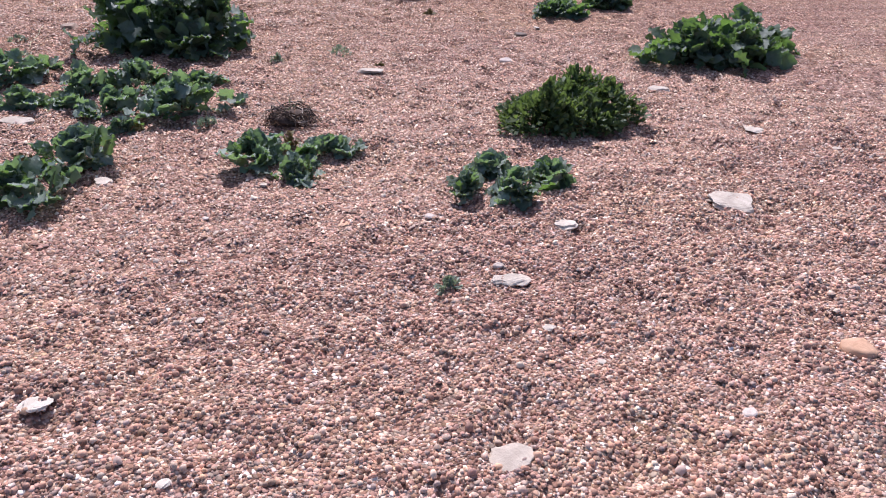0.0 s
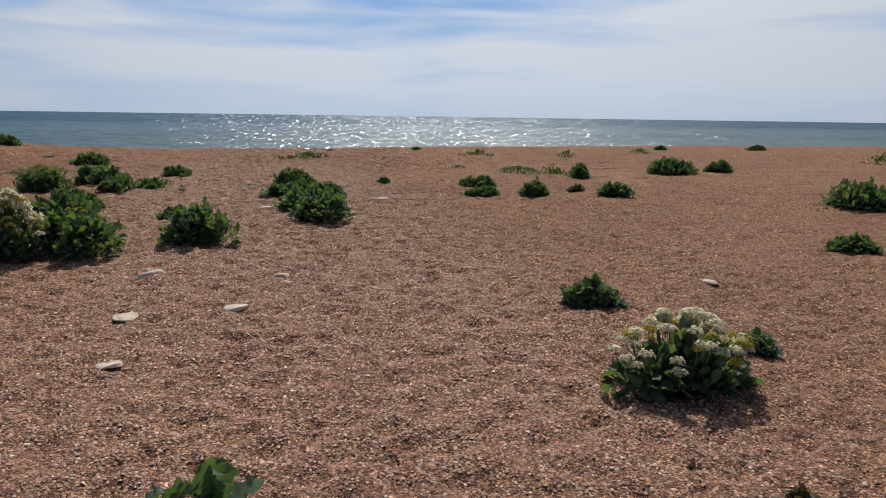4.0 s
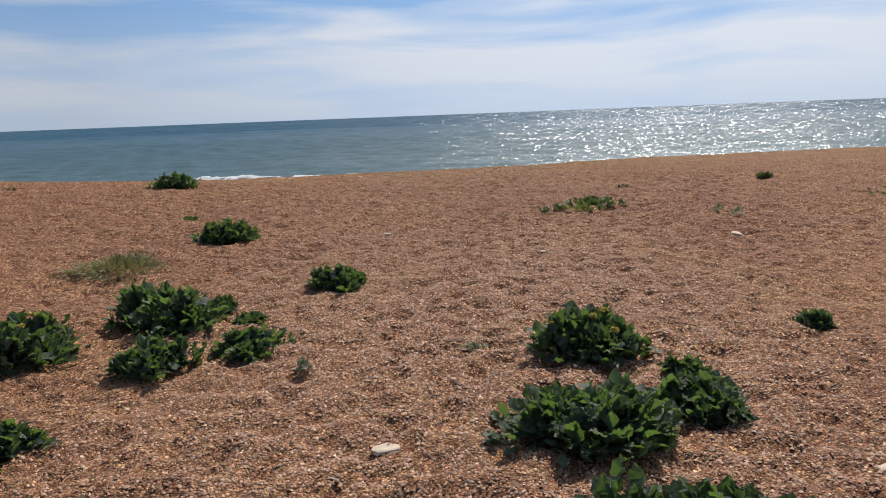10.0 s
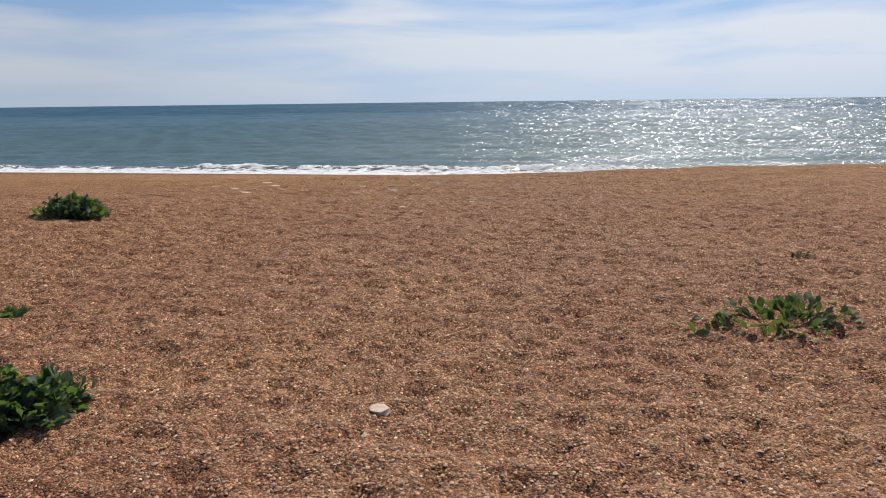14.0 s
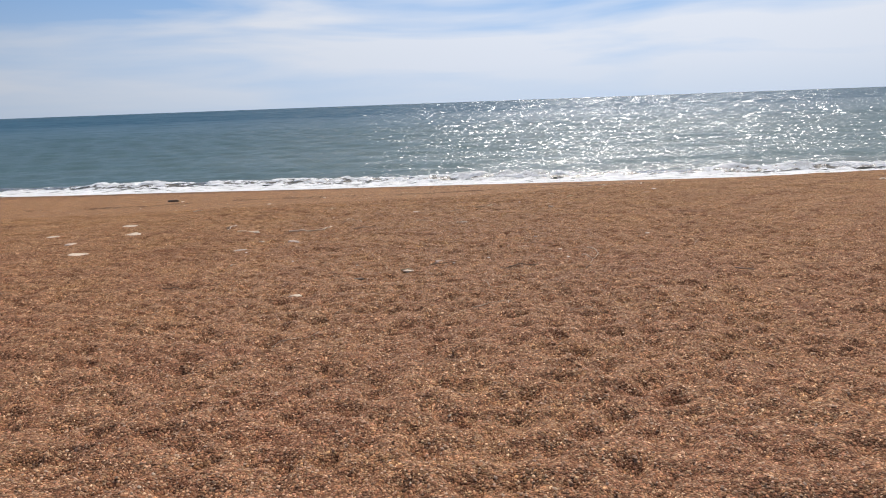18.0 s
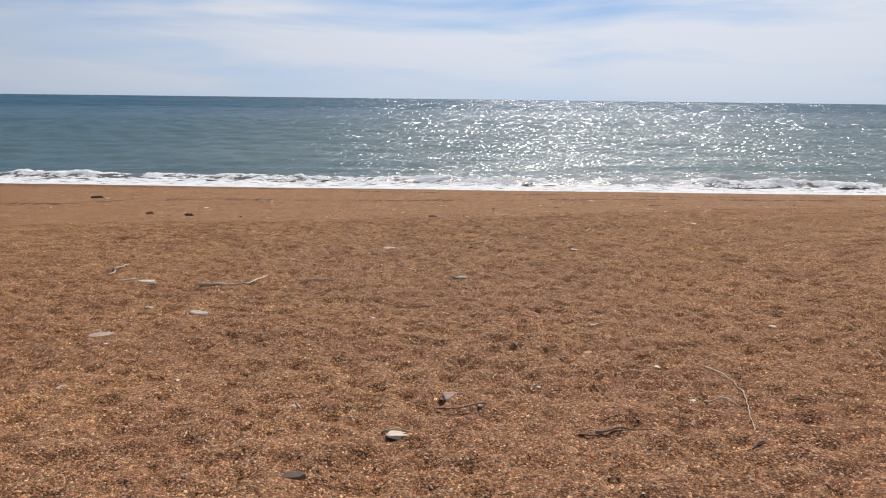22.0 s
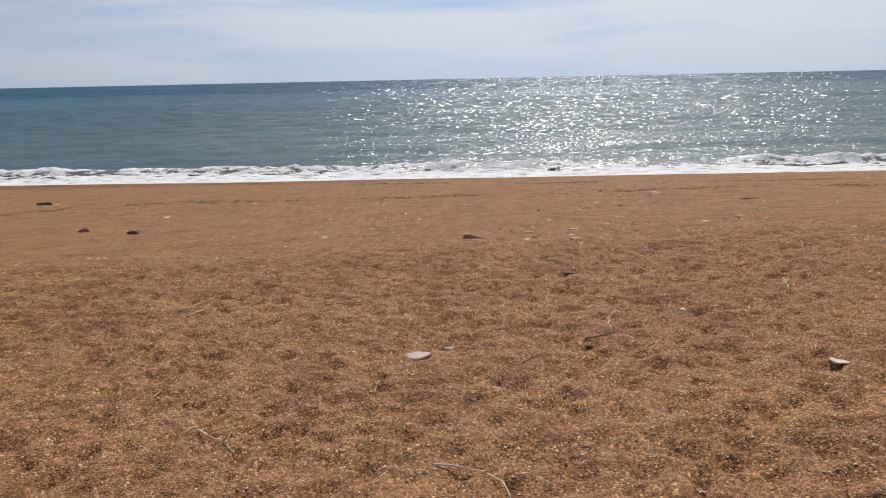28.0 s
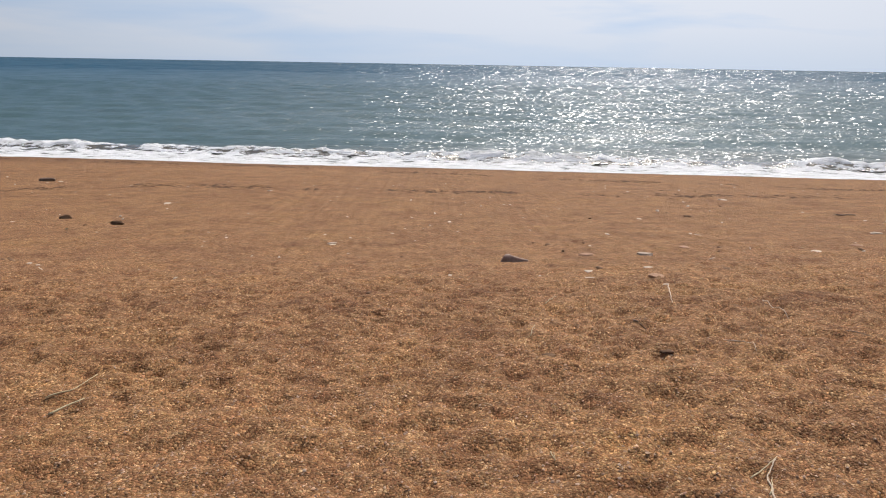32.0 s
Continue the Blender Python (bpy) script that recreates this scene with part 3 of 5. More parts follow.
def leaf_poses(rng, wide, deep, high, count, spread, droop, upright=0.0):
    """Where the leaves of a clump sit: on an uneven dome, pointing out and up."""
    lobes = [(rng.uniform(0, math.tau), rng.uniform(0.10, 0.26), rng.randint(2, 6)) for _ in range(3)]
    out = []
    for _ in range(count):
        a = rng.uniform(0, math.tau)
        up = rng.uniform(0.0, 1.0) ** 1.15 * 0.5 * math.pi
        reach = 1 + sum(s * math.sin(k * a + p) for p, s, k in lobes)
        reach *= rng.uniform(0.62, 1.0)
        hh = (1 + sum(0.8 * s * math.sin((k - 1) * a * 0.5 + p + 1) for p, s, k in lobes)) * rng.uniform(0.7, 1.0)
        out_by = math.cos(up) * (0.90 + 0.16 * min(1.0, up / 0.5)) * reach
        x, y = 0.5 * wide * math.cos(a) * out_by, 0.5 * deep * math.sin(a) * out_by
        z = high * (0.04 + 0.96 * math.sin(up)) * hh
        yaw = a + rng.normal(0, 0.5)
        pitch = -(up * (0.95 - 0.3 * upright) - 0.05 + 0.55 * upright) + droop + rng.normal(0, 0.42)
        out.append((x, y, z, yaw, pitch, rng.normal(0, 0.5), rng.uniform(0.7, 1.2) * spread))
    return out


def clump_poses(rng, wide, deep, high, count, spread, droop, upright=0.0):
    """Leaves on several uneven domes that grow into one another, so that the clump has lobes and hollows."""
    many = int(4 + 3 * min(wide, 1.2))
    out = []
    for k in range(many):
        a, r = k * 2.4 + rng.uniform(-0.4, 0.4), 0.0 if k == 0 else rng.uniform(0.22, 0.29)
        tall = high * (rng.uniform(0.92, 1.04) if k == 0 else rng.uniform(0.62, 0.98))
        size = rng.uniform(0.48, 0.60)
        for x, y, z, yaw, pitch, roll, s in leaf_poses(rng, wide * size, deep * size, tall, max(5, count // many), spread, droop, upright):
            out.append((x + wide * r * math.cos(a), y + deep * r * math.sin(a), z, yaw, pitch, roll, s))
    return out


def gather(poses, kinds, rng, back=0.6):
    """Many leaves as points and quads, each set back so that its tip lies on the dome."""
    verts, faces, base = [], [], 0
    for x, y, z, yaw, pitch, roll, size in poses:
        pts, quads = kinds[rng.randint(len(kinds))]
        m = Matrix.Translation((x, y, z)) @ Euler((roll, pitch, yaw)).to_matrix().to_4x4() @ Matrix.Scale(size, 4)
        shift = -back * pts[-1][0]
        a = np.array(m)
        p = np.array(pts) + (shift, 0, 0)
        verts.append(p @ a[:3, :3].T + a[:3, 3])
        faces += [tuple(base + i for i in q) for q in quads]
        base += len(pts)
    return np.concatenate(verts).tolist(), faces


def add_stems(root, rng, wide, deep, high, count, thick, material, label):
    """Stems, each a part of its own, from the root out into the clump."""
    for _ in range(count):
        bm = bmesh.new()
        a, r = rng.uniform(0, math.tau), rng.uniform(0.2, 0.8)
        tip = Vector((0.5 * wide * r * math.cos(a), 0.5 * deep * r * math.sin(a), high * rng.uniform(0.5, 0.9)))
        foot = Vector((tip.x * 0.2, tip.y * 0.2, -0.03))
        rod(bm, [foot, (foot + tip) * 0.5 + Vector((tip.x * 0.15, tip.y * 0.15, -0.1 * high)), tip], [thick, thick * 0.8, thick * 0.4], 5)
        part("stem", bm, material, root, label)


def rod(bm, points, radii, sides=6):
    """A bent, tapering rod through points, closed at both ends."""
    rings = []
    for i, (p, r) in enumerate(zip(points, radii)):
        ahead = (points[min(i + 1, len(points) - 1)] - points[max(i - 1, 0)]).normalized()
        side = ahead.orthogonal().normalized()
        over = ahead.cross(side)
        rings.append([bm.verts.new(p + r * (side * math.cos(k * math.tau / sides) + over * math.sin(k * math.tau / sides))) for k in range(sides)])
    for a, b in zip(rings, rings[1:]):
        for k in range(sides):
            bm.faces.new((a[k], a[(k + 1) % sides], b[(k + 1) % sides], b[k]))
    bm.faces.new(rings[0][::-1])
    bm.faces.new(rings[-1])


def floret_bm(rng, size, count):
    """A rounded head of small four-petalled flowers."""
    bm = bmesh.new()
    for _ in range(count):
        d = Vector((rng.normal(), rng.normal(), abs(rng.normal()) * 0.8)).normalized() * size * rng.uniform(0.5, 1.0)
        d.z *= 0.7
        n = (d + Vector((0, 0, size * 0.6))).normalized()
        s = n.orthogonal().normalized()
        o = n.cross(s)
        r = rng.uniform(0.011, 0.017)
        c = bm.verts.new(d - n * r * 0.4)
        ring = [bm.verts.new(d + r * (1.0 if k % 2 else 0.45) * (s * math.cos(k * math.tau / 8) + o * math.sin(k * math.tau / 8))) for k in range(8)]
        for k in range(8):
            bm.faces.new((c, ring[k], ring[(k + 1) % 8]))
    return bm


def mesh_part(name, verts, faces, material, parent, label=""):
    return tagged(mesh_object(name, verts, faces, material, True, parent), label)


PLANT_COUNT = [0]


def plant(x, y, wide, deep, high, kind, near=False):
    """One clump that grows out of the shingle."""
    PLANT_COUNT[0] += 1
    rng = np.random.RandomState(100 + PLANT_COUNT[0])
    names = {"kale": "sea_kale", "flower": "sea_kale", "bud": "sea_kale", "low": "sea_kale", "fine": "shrub", "dry": "withered_plant", "grass": "grass_clump", "tuft": "seedling"}
    root = new(names[kind])
    size = "large" if wide > 0.75 else "small" if wide < 0.4 else "broad"
    labels = {"kale": f"{size} dark green clump of sea kale growing in shingle",
              "flower": f"{size} sea kale clump with cream flower heads on top",
              "bud": f"{size} sea kale clump with a few yellow buds on top",
              "low": "low straggling sea kale with sprawling grey-green leaves",
              "fine": f"{size} dense yellow-green clump of small fleshy leaves",
              "dry": "withered brown plant remnant lying low on the shingle",
              "grass": "pale olive clump of thin grassy stems in shingle",
              "tuft": "tiny grey-green seedling tuft among the pebbles"}
    tagged(root, labels[kind], {"grass": "grass", "tuft": "plant", "dry": "plant", "fine": "shrub"}.get(kind, "sea kale"), {"kale": "sea kale clumps", "flower": "flowering sea kale", "bud": "sea kale clumps", "low": "low sea kale"}.get(kind, ""))
    root.location = (x, y, float(top(x, y)) - 0.01)
    root.rotation_euler = (0, 0, rng.uniform(-0.15, 0.15))
    area = wide * deep
    if kind in ("kale", "flower", "bud", "low"):
        mat = KALE if kind != "low" else BLUE
        spread = min(1.15, 0.55 + 0.5 * wide) * (1.25 if kind == "low" else 1.15 if y < 6.5 else 0.88)
        dense = area * ((560 if y < 6.5 else 860) if kind != "low" else 260) / spread ** 1.6 + 14
        count = int(min(dense * (1 + 1.3 * high / wide), (480 if area > 0.5 else 360) if near else 620))
        poses = leaf_poses(rng, wide * 0.96, deep * 0.96, high * 0.95, count, spread, -0.1) if kind == "low" else clump_poses(rng, wide * 0.96, deep * 0.96, high * 0.95, count, spread, 0.1, 1.0 if y > 6.5 else 0.0)
        kinds = KALE_LEAVES if y < 6.5 else SLIM_LEAVES
        if near:
            for px, py, pz, yaw, pitch, roll, s in poses:
                k = rng.randint(6)
                ob = new("leaf", shared_leaf(kinds, k, BLUE if kind == "low" and rng.rand() < 0.85 else KALE))
                ob.parent = root
                ob.matrix_basis = Matrix.Translation((px, py, pz)) @ Euler((roll, pitch, yaw)).to_matrix().to_4x4() @ Matrix.Scale(s, 4) @ Matrix.Translation((-0.6 * kinds[k][0][-1][0], 0, 0))
        else:
            mesh_part("foliage", *gather(poses, FAR_LEAVES if kind != "low" else SMALL_LEAVES, rng), mat if kind != "low" else FINE, root)
        if kind != "low":
            inner = clump_poses(rng, wide * 0.82, deep * 0.82, high * 0.80, count, spread, 0.1, 0.5)
            mesh_part("inner_foliage", *gather(inner, INNER_LEAVES, rng), mat, root)
        add_stems(root, rng, wide, deep, high, 6 if near else 3, 0.006, STEM, "pale fleshy stem")
        if kind in ("flower", "bud"):
            for _ in range(int(16 + 90 * wide) if kind == "flower" else 7):
                a, r = (rng.normal(0.6, 1.3), rng.uniform(0, 1.0) ** 0.7 * 0.95) if kind == "flower" else (rng.uniform(0, math.tau), rng.uniform(0, 0.72))
                hx, hy = 0.5 * wide * r * math.cos(a), 0.5 * deep * r * math.sin(a)
                hz = high * math.sqrt(max(0.05, 1 - r * r)) * (rng.uniform(0.92, 1.28) if kind == "flower" else 0.92) + (0.05 if kind == "flower" else 0.02)
                head = part("flower_head", floret_bm(rng, rng.uniform(0.03, 0.055) * (1 if kind == "flower" else 0.6), 34), FLOWER if kind == "flower" and rng.rand() < 0.75 else YELLOW, root, "cream-white flower head" if kind == "flower" else "small yellow bud cluster")
                head.location = (hx, hy, hz)
                bm = bmesh.new()
                rod(bm, [Vector((0, 0, 0.01)), Vector((-0.05 * hx, -0.05 * hy, -0.05)), Vector((-0.15 * hx, -0.15 * hy, -0.11))], [0.002, 0.003, 0.003], 5)
                part("flower_stalk", bm, STEM, head, "thin pale green stalk")
    elif kind == "fine":
        poses = clump_poses(rng, wide, deep, high, int(min(5200, 8500 * area + 60)), 0.74, -0.15)
        mesh_part("foliage", *gather(poses, SMALL_LEAVES, rng, 0.7), FINE, root)
        add_stems(root, rng, wide, deep, high, 4, 0.004, STEM, "thin woody stem")
    elif kind == "grass":
        poses = leaf_poses(rng, wide, deep, high * 0.3, 1300, 0.9, 0.1)
        mesh_part("foliage", *gather(poses, BLADES, rng, 0.3), PALE, root)
    elif kind == "tuft":
        poses = leaf_poses(rng, wide, deep, high, 110, 0.40, -0.3)
        mesh_part("foliage", *gather(poses, SMALL_LEAVES, rng, 0.5), SILVER, root)
    else:
        poses = leaf_poses(rng, wide, deep, high, int(40 + 200 * area), 0.8, 0.1)
        mesh_part("foliage", *gather(poses, SMALL_LEAVES, rng, 0.6), DRY, root)
        add_stems(root, rng, wide, deep, high, 3, 0.003, BROWN, "dead brown stem")
    return root


def spent_shoot(root, x, y, z, wide, high):
    """A dense shoot of spent brownish flowers that stands out of a clump."""
    rng = np.random.RandomState(311)
    shoot = mesh_part("flower_shoot", *gather(leaf_poses(rng, wide, wide, high, 420, 0.5, -0.2), SMALL_LEAVES, rng, 0.6), DRY, root, "brownish shoot of spent flowers")
    shoot.location = (x, y, z)
    mesh_part("shoot_leaves", *gather(leaf_poses(rng, wide * 1.1, wide * 1.1, high * 0.6, 160, 0.7, 0.0), SMALL_LEAVES, rng, 0.6), FINE, shoot)
    bm = bmesh.new()
    rod(bm, [Vector((0, 0, 0.03)), Vector((-0.02, 0.01, -0.14)), Vector((-0.06, 0.03, -0.36))], [0.006, 0.007, 0.009], 6)
    part("stem", bm, STEM, shoot, "thick pale green stem")


spent_shoot(plant(1.23, 5.57, 1.16, 0.96, 0.45, "kale", True), 0.27, -0.08, 0.37, 0.20, 0.13)
plant(2.77, 3.04, 0.84, 0.69, 0.25, "fine")
plant(4.80, 3.68, 1.50, 0.87, 0.29, "kale", True)
plant(4.72, 5.46, 0.65, 0.42, 0.13, "kale", True)
plant(5.41, 5.54, 0.56, 0.35, 0.23, "kale", True)
plant(1.00, 3.21, 0.30, 0.28, 0.12, "low", True)
plant(1.86, 2.35, 0.25, 0.21, 0.12, "low", True)
plant(0.02, 3.24, 0.50, 0.33, 0.14, "low", True)
plant(0.88, 4.06, 0.55, 0.40, 0.17, "low", True)
plant(0.10, 5.10, 0.58, 0.33, 0.14, "low", True)
plant(3.73, 6.97, 0.85, 0.62, 0.28, "flower", True)
plant(4.54, 7.37, 0.40, 0.29, 0.11, "kale", True)
plant(4.02, 8.47, 0.55, 0.40, 0.16, "kale", True)
plant(10.30, 12.14, 1.36, 0.99, 0.41, "kale")
plant(7.62, 9.66, 0.65, 0.47, 0.16, "kale")
plant(-0.35, 10.80, 0.61, 0.44, 0.44, "flower")
plant(2.52, 12.17, 0.78, 0.62, 0.29, "kale", True)
plant(2.53, 13.15, 1.00, 0.74, 0.24, "kale", True)
plant(2.33, 14.04, 0.92, 0.70, 0.19, "kale", True)
plant(2.89, 14.26, 0.60, 0.44, 0.13, "kale", True)
plant(1.18, 11.28, 0.80, 0.66, 0.36, "kale", True)
plant(0.92, 12.54, 0.50, 0.36, 0.16, "kale", True)
plant(-0.36, 12.91, 0.86, 0.66, 0.29, "kale")
plant(-0.35, 13.87, 0.68, 0.50, 0.20, "kale")
plant(-0.95, 15.07, 0.77, 0.56, 0.29, "bud")
plant(-0.03, 13.30, 0.24, 0.18, 0.11, "kale")
plant(-0.27, 15.70, 0.94, 0.66, 0.28, "kale")
plant(-0.02, 16.01, 0.29, 0.21, 0.10, "kale")
plant(0.29, 15.71, 0.30, 0.22, 0.07, "kale")
plant(0.48, 15.15, 0.52, 0.40, 0.13, "kale")
plant(0.00, 14.86, 0.52, 0.40, 0.17, "kale")
plant(1.81, 15.08, 0.17, 0.13, 0.03, "tuft")
plant(0.87, 14.78, 0.09, 0.07, 0.07, "tuft")
plant(2.46, 14.97, 0.75, 0.56, 0.24, "bud")
plant(2.93, 14.70, 0.32, 0.23, 0.08, "kale")
plant(0.73, 16.58, 0.54, 0.39, 0.17, "kale")
plant(-0.90, 18.75, 0.79, 0.57, 0.22, "bud")
plant(-1.93, 20.29, 0.30, 0.22, 0.06, "kale")
plant(-3.65, 24.07, 0.94, 0.62, 0.25, "kale")
plant(3.25, 20.32, 1.19, 0.95, 0.10, "low")
plant(4.61, 19.58, 0.19, 0.14, 0.08, "tuft")
plant(4.75, 19.36, 0.17, 0.13, 0.09, "tuft")
plant(3.96, 21.96, 0.22, 0.15, 0.06, "dry")
plant(6.38, 22.91, 0.30, 0.23, 0.08, "fine")
plant(-1.50, 17.50, 0.92, 1.10, 0.26, "grass")
plant(3.92, 15.45, 0.29, 0.21, 0.10, "kale")
plant(5.38, 14.94, 0.72, 0.51, 0.18, "kale")
plant(5.14, 14.02, 0.66, 0.41, 0.10, "kale")
plant(6.01, 18.02, 0.41, 0.28, 0.06, "dry")
plant(7.26, 20.59, 0.82, 0.66, 0.14, "low")
plant(-6.52, 23.73, 0.36, 0.25, 0.08, "dry")
plant(6.85, 16.90, 1.04, 0.83, 0.09, "low")
plant(7.37, 16.39, 0.85, 0.68, 0.19, "low")
plant(7.67, 15.93, 0.47, 0.34, 0.26, "bud")
plant(5.87, 13.84, 0.55, 0.40, 0.20, "kale")
plant(6.69, 14.16, 0.33, 0.26, 0.10, "fine")
plant(7.09, 13.58, 0.66, 0.48, 0.19, "kale")
plant(9.80, 16.30, 1.14, 0.83, 0.32, "bud")
plant(11.10, 16.55, 0.68, 0.49, 0.23, "kale")
plant(9.38, 20.06, 0.54, 0.43, 0.18, "low")
plant(11.86, 20.87, 0.71, 0.57, 0.12, "low")
plant(13.82, 22.91, 0.44, 0.34, 0.13, "fine")
plant(16.92, 22.59, 0.66, 0.51, 0.16, "fine")
plant(16.60, 17.83, 0.87, 0.70, 0.23, "low")
plant(19.84, 19.97, 1.07, 0.78, 0.26, "kale")
plant(21.28, 20.00, 0.71, 0.52, 0.19, "kale")
plant(1.21, 1.84, 0.09, 0.07, 0.05, "tuft")
plant(2.24, 4.97, 0.18, 0.14, 0.07, "tuft")
plant(1.74, 4.88, 0.08, 0.06, 0.05, "tuft")
plant(2.34, 4.52, 0.08, 0.05, 0.02, "dry")
plant(3.56, 5.89, 0.11, 0.08, 0.03, "dry")
plant(3.30, 6.23, 0.20, 0.13, 0.02, "dry")
plant(0.07, 5.97, 0.18, 0.14, 0.04, "tuft")
plant(0.28, 6.13, 0.19, 0.15, 0.03, "tuft")
plant(0.16, 10.95, 0.82, 1.05, 0.41, "bud")
plant(0.30, 3.55, 0.42, 0.28, 0.16, "low", True)
plant(0.08, 3.66, 0.20, 0.14, 0.06, "dry")
plant(1.11, 2.97, 0.22, 0.19, 0.09, "low", True)
plant(1.35, 3.17, 0.38, 0.25, 0.07, "low", True)
plant(1.22, 3.33, 0.11, 0.09, 0.08, "dry")
plant(1.71, 2.50, 0.16, 0.13, 0.09, "low", True)
plant(1.93, 2.64, 0.24, 0.15, 0.09, "low", True)
plant(2.11, 2.42, 0.28, 0.21, 0.10, "low", True)
plant(0.31, 5.33, 0.25, 0.15, 0.08, "low", True)
plant(0.16, 4.55, 0.33, 0.20, 0.11, "low", True)
plant(0.37, 4.44, 0.19, 0.15, 0.07, "low", True)
plant(0.50, 4.64, 0.30, 0.25, 0.14, "low", True)
plant(0.80, 4.66, 0.47, 0.35, 0.16, "low", True)
plant(1.12, 4.52, 0.28, 0.18, 0.07, "low", True)
plant(0.56, 4.24, 0.38, 0.25, 0.11, "low", True)
plant(0.54, 3.92, 0.14, 0.11, 0.08, "low", True)
plant(-0.08, 6.13, 0.16, 0.16, 0.07, "tuft")
plant(0.02, 6.47, 0.20, 0.12, 0.06, "tuft")
plant(1.10, 3.41, 0.10, 0.08, 0.05, "tuft")
plant(0.95, 3.81, 0.13, 0.10, 0.05, "tuft")
plant(0.24, 5.72, 0.22, 0.14, 0.05, "tuft")


# Stones, driftwood and sea wrack on the shingle
STONE_LOOKS = {
    "chalk": (CHALK, "stone", "pale cream weathered stone lying on shingle", "stone"),
    "grey": (GREY, "stone", "grey rounded stone half sunk in shingle", "stone"),
    "tan": (TAN, "stone", "tan brown smooth stone lying on shingle", "stone"),
    "dark": (DARK, "stone", "dark slate-grey stone lying on shingle", "stone"),
    "wedge": (RUST, "stone", "wedge-shaped red-brown stone with one pointed end", "stone"),
    "weed": (WEED, "seaweed_clump", "dried black clump of seaweed on shingle", "seaweed"),
    "darkwood": (BROWN, "wood_chunk", "dark weathered chunk of wood behind sea kale", "wood"),
}
THING_COUNT = [0]


def stone(x, y, wide, deep, high, look_name, turn=None):
    """A worn stone or clump, sunk a little into the shingle."""
    THING_COUNT[0] += 1
    rng = np.random.RandomState(900 + THING_COUNT[0])
    material, name, label, category = STONE_LOOKS[look_name]
    if look_name == "chalk" and y > 6.5:
        material = CREAM if wide > 0.055 else WHITE
    craggy = look_name == "chalk" and y < 6.5
    if craggy:
        high *= 0.7
    if look_name == "chalk" and not craggy or look_name == "grey" and y > 24:
        high *= 0.65 if y < 24 else 0.5
    bm = bmesh.new()
    bmesh.ops.create_icosphere(bm, subdivisions=4 if craggy and wide > 0.08 else 3 if wide > 0.05 else 2, radius=1.0)
    cuts = [(Vector(rng.normal(size=3)).normalized(), rng.uniform(0.5, 0.85)) for _ in range(11 if look_name in ("chalk", "darkwood") else 7 if look_name == "wedge" else 3)]
    off = Vector(rng.uniform(-50, 50, 3))
    ragged = 0.35 if look_name == "weed" else 0.22 if craggy else 0.07
    for v in bm.verts:
        for n, d in cuts:
            over = v.co.dot(n) - d
            if over > 0:
                v.co -= n * over * 0.93
        v.co *= 1 + ragged * noise.noise(v.co * (3.5 if look_name == "weed" else 1.8) + off) + (0.09 if craggy else 0.03) * noise.noise(v.co * 5 + off)
        if look_name == "wedge":
            v.co.y *= 1 - 0.35 * v.co.x
            v.co.z *= 1 - 0.45 * v.co.x
        if v.co.z < 0:  # the sunk half keeps the width of the rim
            full = (1 - 0.15 * v.co.z) / max(0.3, math.sqrt(max(0.0, 1 - v.co.z * v.co.z)))
            reach = math.hypot(v.co.x, v.co.y)
            full = min(full, max(1.0, 1.02 / max(reach, 0.01)))
            v.co.x, v.co.y = v.co.x * full, v.co.y * full
        v.co.x *= 0.56 * wide
        v.co.y *= 0.56 * deep
        if v.co.z > 0 and look_name not in ("weed", "wedge"):
            v.co.z = 0.8 * math.tanh(2.6 * v.co.z) + (0.14 * noise.noise(v.co * 3 + off) + 0.07 * noise.noise(v.co * 8 + off) if craggy else 0)
        v.co.z *= high * (1.05 if v.co.z > 0 else 0.9)
    me = bpy.data.meshes.new(name)
    bm.to_mesh(me)
    bm.free()
    me.materials.append(material)
    if not craggy:
        me.shade_smooth()
    ob = new(name, me)
    size = "large " if wide > 0.16 else "small " if wide < 0.05 else ""
    tagged(ob, size + label, category, {"stone": "stones on the beach", "seaweed": "seaweed clumps"}.get(category, ""))
    about = [float(top(x + 0.45 * wide * math.cos(a), y + 0.45 * deep * math.sin(a))) for a in np.arange(0, math.tau, 0.7)]
    ob.location = (x, y, sum(about) / len(about) + (0.05 if y < 24 else -0.10) * high + (0.006 if y < 17 else 0.0))
    ob.rotation_euler = (rng.uniform(-0.06, 0.06), rng.uniform(-0.06, 0.06), rng.uniform(-0.35, 0.35) if turn is None else turn)
    return ob


STICK_LOOKS = {
    "wood": (WOOD, "driftwood_stick", "bleached bent driftwood stick lying on shingle", "driftwood", "bleached driftwood"),
    "dark": (BROWN, "driftwood_stick", "dark brown driftwood twig lying on shingle", "driftwood", "dark driftwood"),
    "straw": (STRAW, "straw_stalk", "pale yellow dry stalk lying on shingle", "straw", "dry stalks"),
}


